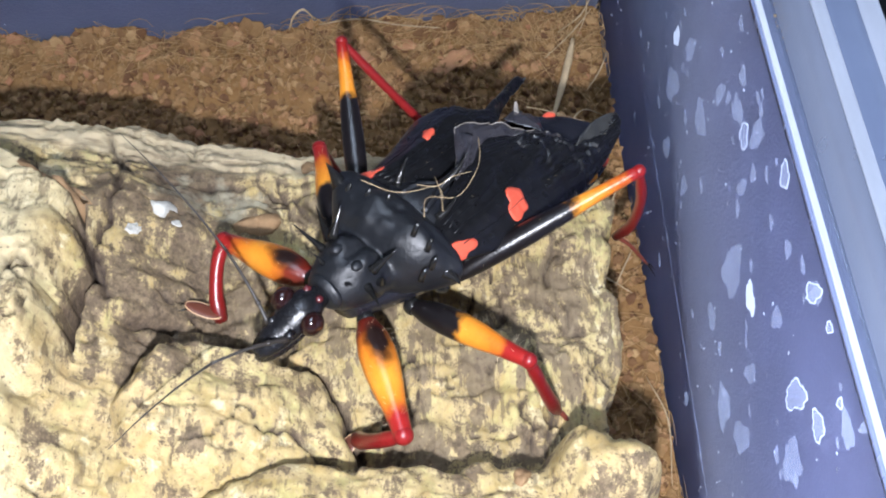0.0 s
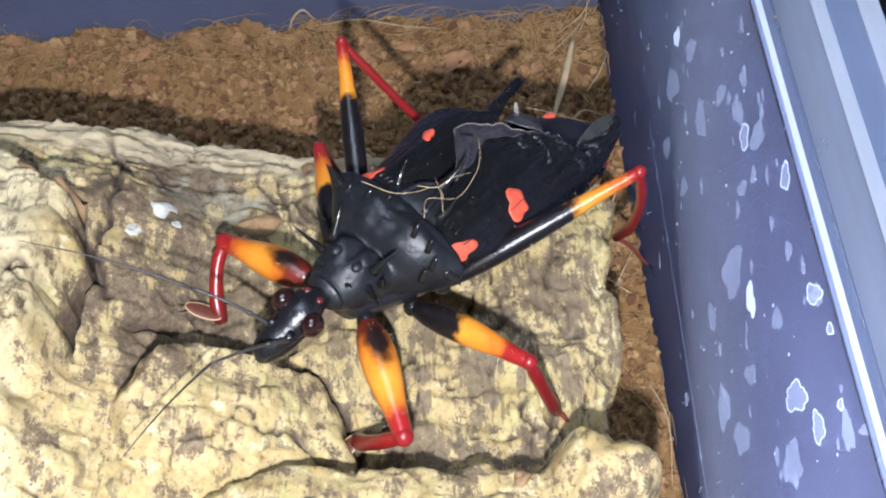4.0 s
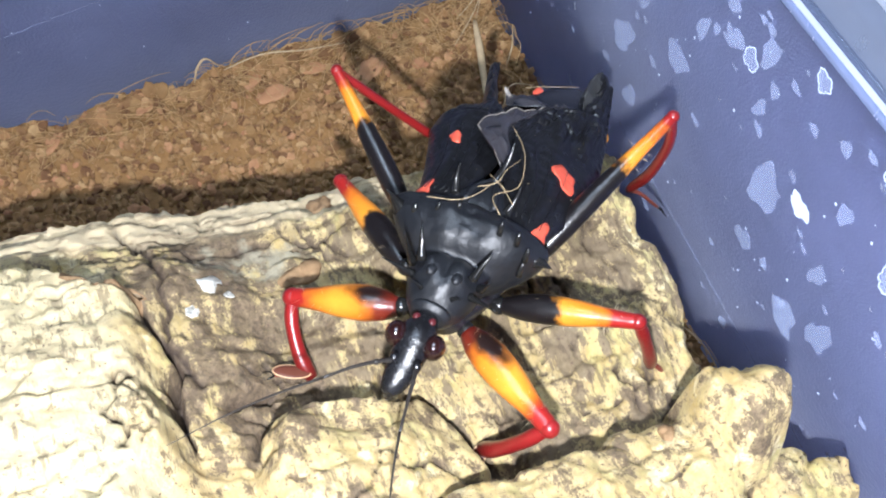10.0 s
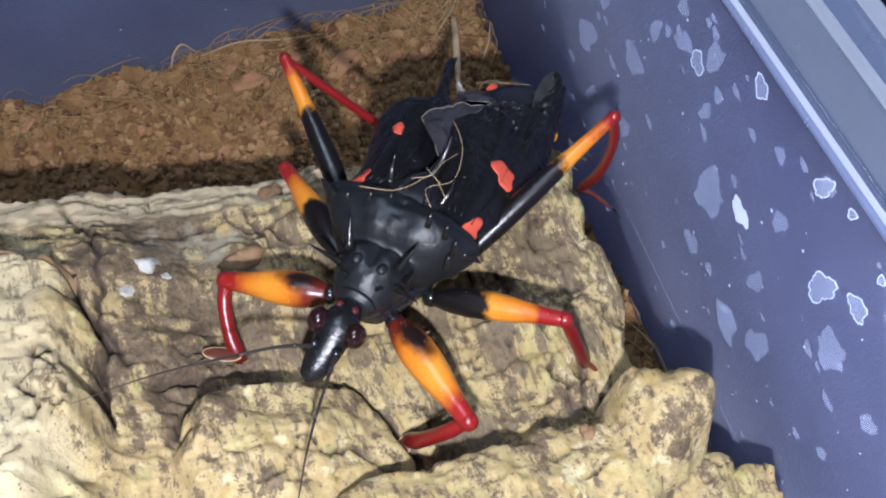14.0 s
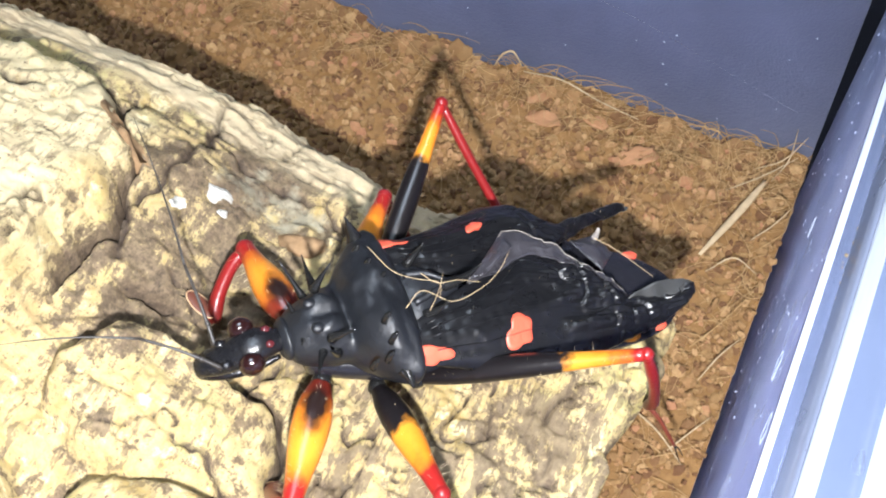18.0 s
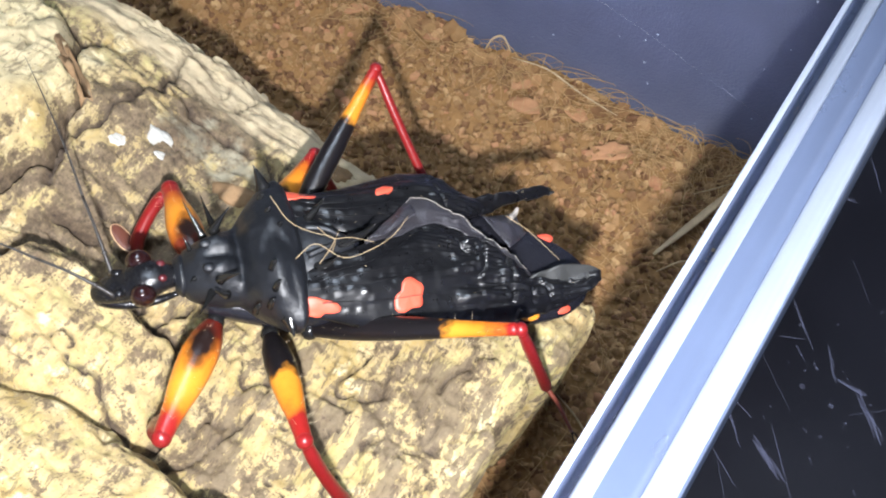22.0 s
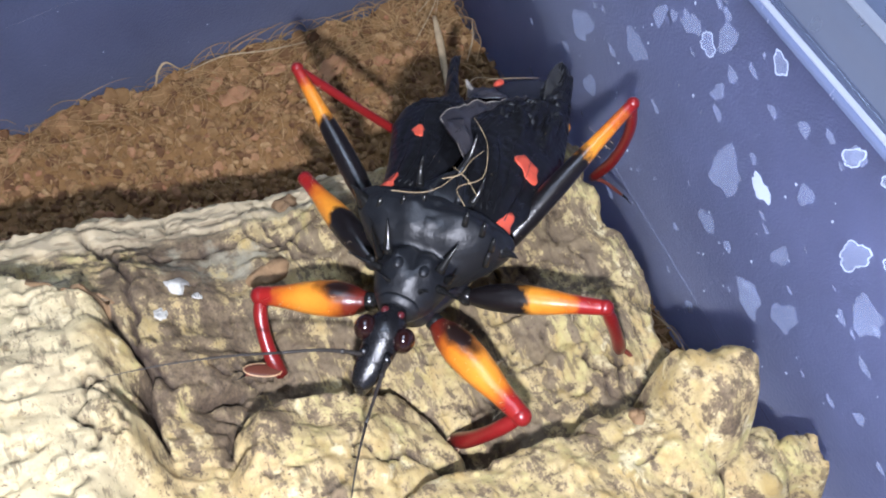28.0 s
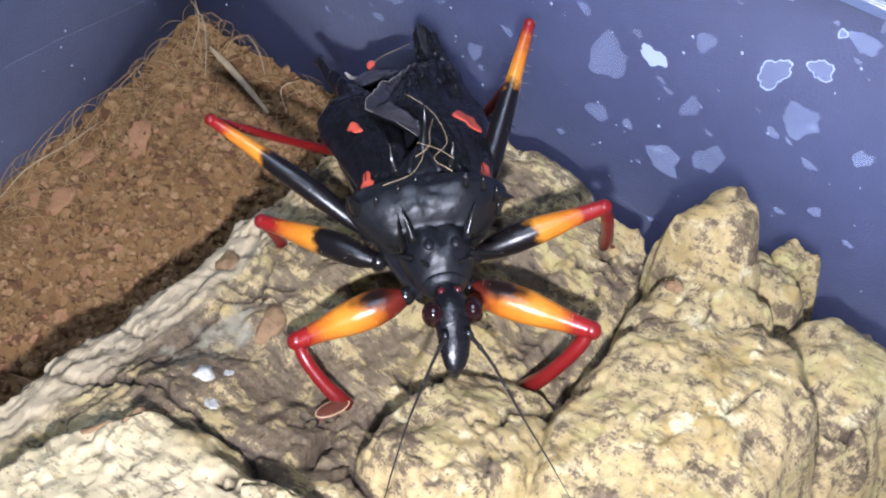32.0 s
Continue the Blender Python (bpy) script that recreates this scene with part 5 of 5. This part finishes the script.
def leg(start, knee, foot, toe, rf, rt, femur_mat, sag=0.0, out=0.0, pad=False):
    start, knee, foot, toe = (np.array(p, float) for p in (start, knee, foot, toe))
    bow = np.array([0, 0, sag])
    vf = tube([start, start + (knee - start) * 0.35 + bow, start + (knee - start) * 0.7 + bow * 0.6, knee], [0.45 * rf, 0.85 * rf, rf, 0.98 * rf, 0.85 * rf, 0.66 * rf, 0.56 * rf, 0.5 * rf], 16, 26)
    share = along(vf, start, knee)
    upper = (vf[0] - (start + share[:, None] * (knee - start)))[:, 2] / rf
    femur = part("leg", vf, femur_mat, bug, attrs={"band": share, "upper": upper})
    part("coxa", ball(start, (0.75, 0.75, 0.8)), mat_spine, femur)
    k = ball(knee, 0.5 * rf + 0.06)
    part("knee", k, mat_tibia, femur, "glossy dark red joint", attrs={"band": np.zeros(len(k[0]))})
    mid = (knee + foot) / 2
    side = np.cross(foot - knee, [0, 0, 1.0])
    side /= np.linalg.norm(side) + 1e-9
    vf = tube([knee, knee + (foot - knee) * 0.3 + side * out, knee + (foot - knee) * 0.7 + side * out, foot], [0.75 * rt, rt, 0.95 * rt, 1.0 * rt, 1.15 * rt, 0.9 * rt], 12, 18)
    part("tibia", vf, mat_tibia, femur, "slender dark red tibia", attrs={"band": along(vf, knee, foot)})
    d = toe - foot
    part("tarsus", tube([foot, foot + d * 0.35 + [0, 0, 0.35], foot + d * 0.7 + [0, 0, 0.2], toe], [0.5 * rt, 0.42 * rt, 0.4 * rt, 0.28 * rt], 8, 12), mat_tarsus, femur)
    for s in (-1, 1):
        w = np.cross(d, [0, 0, 1.0]) / (np.linalg.norm(d) + 1e-9)
        part("claw", tube([toe, toe + d * 0.12 + w * 0.3 * s, toe + d * 0.3 + w * 0.45 * s - [0, 0, 0.3]], [0.10, 0.03], 6, 6), mat_spine, femur)
    if pad:
        c = foot + (toe - foot) * 0.55 + [0, 0, 0.7]
        vf = ball((0, 0, 0), (1.5, 0.68, 0.16), 18, 9)
        t = d / np.linalg.norm(d)
        n = np.cross(t, [0.0, 0.3, 1.0])
        n /= np.linalg.norm(n)
        m = np.stack([t, n, np.cross(t, n)], 1)
        pad_ = part("tibial_pad", (vf[0] @ m.T + c, vf[1]), mat_pad, femur, "brown oval adhesive pad")
        a = np.linspace(0, 2 * np.pi, 29)
        ring = np.stack([1.5 * np.cos(a), 0.68 * np.sin(a), 0 * a], 1) @ m.T + c
        part("pad_rim", tube(ring, [0.055, 0.055], 6), mat_pad_rim, pad_, "pale rim of the pad")
    r = np.random.default_rng(int(abs(knee[0] * 31 + knee[1] * 7)))
    hairs = []
    for _ in range(46):
        s = r.uniform(0.1, 0.95)
        base = start + (knee - start) * s
        w = r.normal(size=3)
        w -= (knee - start) * (w @ (knee - start)) / ((knee - start) @ (knee - start))
        w /= np.linalg.norm(w)
        hairs.append(tube([base + w * rf * 0.6, base + w * (rf + r.uniform(0.1, 0.4))], [0.016, 0.006], 3))
    part("leg_hairs", merge(hairs), mat_hair, femur, "short pale bristles")
    return femur


tagged(leg((-5.2, -2.6, -4.2), (-10.3, -11.1, -4.6), (-9.3, -6.9, -12.6), (-11.5, -6.8, -14.2), 1.45, 0.62, mat_front_femur, 0.1, -0.7, True), "front leg with an orange swollen femur")
tagged(leg((-5.9, 2.6, -3.6), (-6.8, 11.2, -6.6), (-10.3, 7.6, -11.0), (-11.6, 10.2, -10.7), 1.45, 0.58, mat_front_femur, 0.1, 0.5, True), "front leg with an orange swollen femur")
tagged(leg((-1.2, -4.0, -4.8), (-0.8, -14.3, -0.9), (3.2, -17.1, -10.0), (3.8, -18.9, -11.6), 1.2, 0.54, mat_mid_femur, 0.2, 0.3), "middle leg, black then orange, with a red knee")
tagged(leg((-1.2, 4.0, -4.6), (5.7, 12.8, -5.6), (9.0, 11.0, -12.6), (10.6, 12.6, -13.4), 1.2, 0.5, mat_mid_femur, 0.2, 0.2), "middle leg, black then orange, with a red knee")
tagged(leg((1.8, -4.4, -4.2), (14.5, -11.1, 6.2), (21.8, -10.1, -9.5), (24.2, -13.4, -12.6), 0.95, 0.46, mat_hind_femur, 0.3, 0.9), "long hind leg, black with an orange and red end")
tagged(leg((1.8, 4.4, -4.2), (10.7, 16.0, 1.6), (17.3, 4.4, -9.0), (19.6, 3.6, -11.5), 0.95, 0.4, mat_hind_femur, 0.3, 0.2), "long hind leg, black with an orange and red end")


def antenna(length):
    """A stout scape and pedicel, and a flagellum that turns on their end; each lies along its own x."""
    stalk_vf = tube([(0, 0, 0), (1.6, 0, 0.35), (4.0, 0, 0.5), (6.6, 0, 0.2)], [0.22, 0.17, 0.15, 0.12, 0.13], 8, 16)
    a = part("antenna", stalk_vf, mat_antenna, bug, "thin dark brown jointed antenna")
    part("antenna_joint", ball((1.7, 0, 0.36), (0.3, 0.24, 0.24), 8, 7), mat_antenna, a)
    b = part("flagellum", tube([(0, 0, 0), (0.32 * length, 0, 0.1), (0.66 * length, 0.2, 0.0), (length, 0.5, -0.5)], [0.12, 0.085, 0.06, 0.025], 7, 18), mat_antenna, a)
    return a, b


stalk_r, flag_r = antenna(13.0)
stalk_l, flag_l = antenna(10.0)

# dust on the back of the insect
r = np.random.default_rng(91)
dust = [ball(fn(np.array([u]), np.array([v]))[0] + [0, 0, 0.02], np.array([1, 1, 0.5]) * s, 6, 5) for fn, u, v, s in ((left_fn if r.random() < 0.55 else right_fn, r.uniform(0.05, 0.9), r.uniform(0.08, 0.92), r.uniform(0.018, 0.04)) for _ in range(26))]
tagged(part("dust", merge(dust), mat_hair, left_wing, "tiny pale specks of dust"), kind="stuff")

# pale roots caught on the insect's back
ROOTS = [
    [(-0.4, 3.6, 3.1), (0.6, 1.4, 3.0), (2.0, 0.3, 3.0), (3.6, -0.5, 3.1), (3.3, -1.6, 2.9)],
    [(0.5, -1.9, 3.15), (2.2, -0.8, 3.05), (4.1, -2.2, 3.0), (6.6, -1.8, 3.5), (8.2, -0.9, 3.7), (9.4, 0.3, 3.9)],
    [(2.2, -2.4, 2.9), (3.3, -1.2, 3.1), (4.2, 0.2, 3.1)],
    [(2.6, 0.6, 3.0), (3.4, -0.6, 3.3), (4.8, -0.9, 3.6), (6.4, -1.5, 3.6)],
    [(18.6, 1.4, 0.4), (20.4, 0.2, -0.3), (22.4, -2.6, -0.6)],
]
for pts in ROOTS:
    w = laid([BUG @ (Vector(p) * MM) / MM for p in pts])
    riders.append(tagged(part("root_fibre", tube(w, [0.038, 0.03, 0.02], 6, 24), mat_straw), "thin pale root caught on the insect's back", "fibre", "roots on the insect"))

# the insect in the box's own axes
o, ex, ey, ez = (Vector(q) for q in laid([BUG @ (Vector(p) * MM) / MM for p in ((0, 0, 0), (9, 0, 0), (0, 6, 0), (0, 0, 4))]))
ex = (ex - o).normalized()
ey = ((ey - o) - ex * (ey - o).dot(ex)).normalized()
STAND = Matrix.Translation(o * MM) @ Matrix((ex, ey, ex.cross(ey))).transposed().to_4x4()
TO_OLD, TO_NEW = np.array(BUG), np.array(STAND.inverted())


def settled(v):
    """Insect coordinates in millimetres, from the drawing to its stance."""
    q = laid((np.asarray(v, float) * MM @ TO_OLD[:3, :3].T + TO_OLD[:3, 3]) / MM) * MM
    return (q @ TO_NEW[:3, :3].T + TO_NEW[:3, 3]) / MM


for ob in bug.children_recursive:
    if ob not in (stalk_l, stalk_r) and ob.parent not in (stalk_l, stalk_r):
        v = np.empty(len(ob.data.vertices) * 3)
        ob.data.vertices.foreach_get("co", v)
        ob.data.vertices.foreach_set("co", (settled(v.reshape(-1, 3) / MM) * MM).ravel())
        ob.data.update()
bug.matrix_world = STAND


# ---- what moves ----
def motions():
    # the box slides and turns on the table with all that lies in it
    slide = [(t, pose(x * MM, y * MM, 0, 0, 0, turn)) for t, x, y, turn in SLIDE]
    for ob in riders:
        walk(ob, slide)
    walk(bug, [(t, m @ STAND) for t, m in slide])
    # turns of the antennae about their sockets: seconds, azimuth of the stalk, dip, azimuth of the flagellum from it
    right_rows = [(0, 80, -20, 7), (1.5, 92, -20, 6), (3.5, 116, -18, 3), (6, 130, -14, 3), (8, 134, -14, 1), (10, 146, -16, 1), (13, 150, -20, 4), (14.5, 138, -18, -2), (17, 100, -20, -10), (19, 97, -20, -2), (21, 102, -20, -2), (23, 106, -20, -2), (25.5, 100, -20, -2), (28, 126, -14, 1), (30, 152, -14, 1), (32, 153, -14, 1)]
    left_rows = [(0, 164, -8, 15), (3.5, 163, -8, 22), (6, 164, -8, 25), (8, 170, -8, 25), (10, 190, -8, 4), (13, 198, -8, 1), (14.5, 188, -8, 6), (17, 152, -8, 28), (19, 146, -8, 4), (21, 142, -8, 1), (23, 154, -8, 1), (25.5, 152, -8, -8), (28, 186, -8, 4), (30, 200, -8, 1), (32, 192, -8, -2)]
    for stalk, flag, rows, y in ((stalk_r, flag_r, right_rows, 0.95), (stalk_l, flag_l, left_rows, -0.95)):
        root = settled([(-12.3, y, -1.3)])[0] * MM
        walk(stalk, [(t, pose(*root, 0, dip, turn)) for t, turn, dip, _ in rows])
        walk(flag, [(t, pose(6.6 * MM, 0, 0.2 * MM, 0, 6, bend)) for t, _, _, bend in rows])


motions()
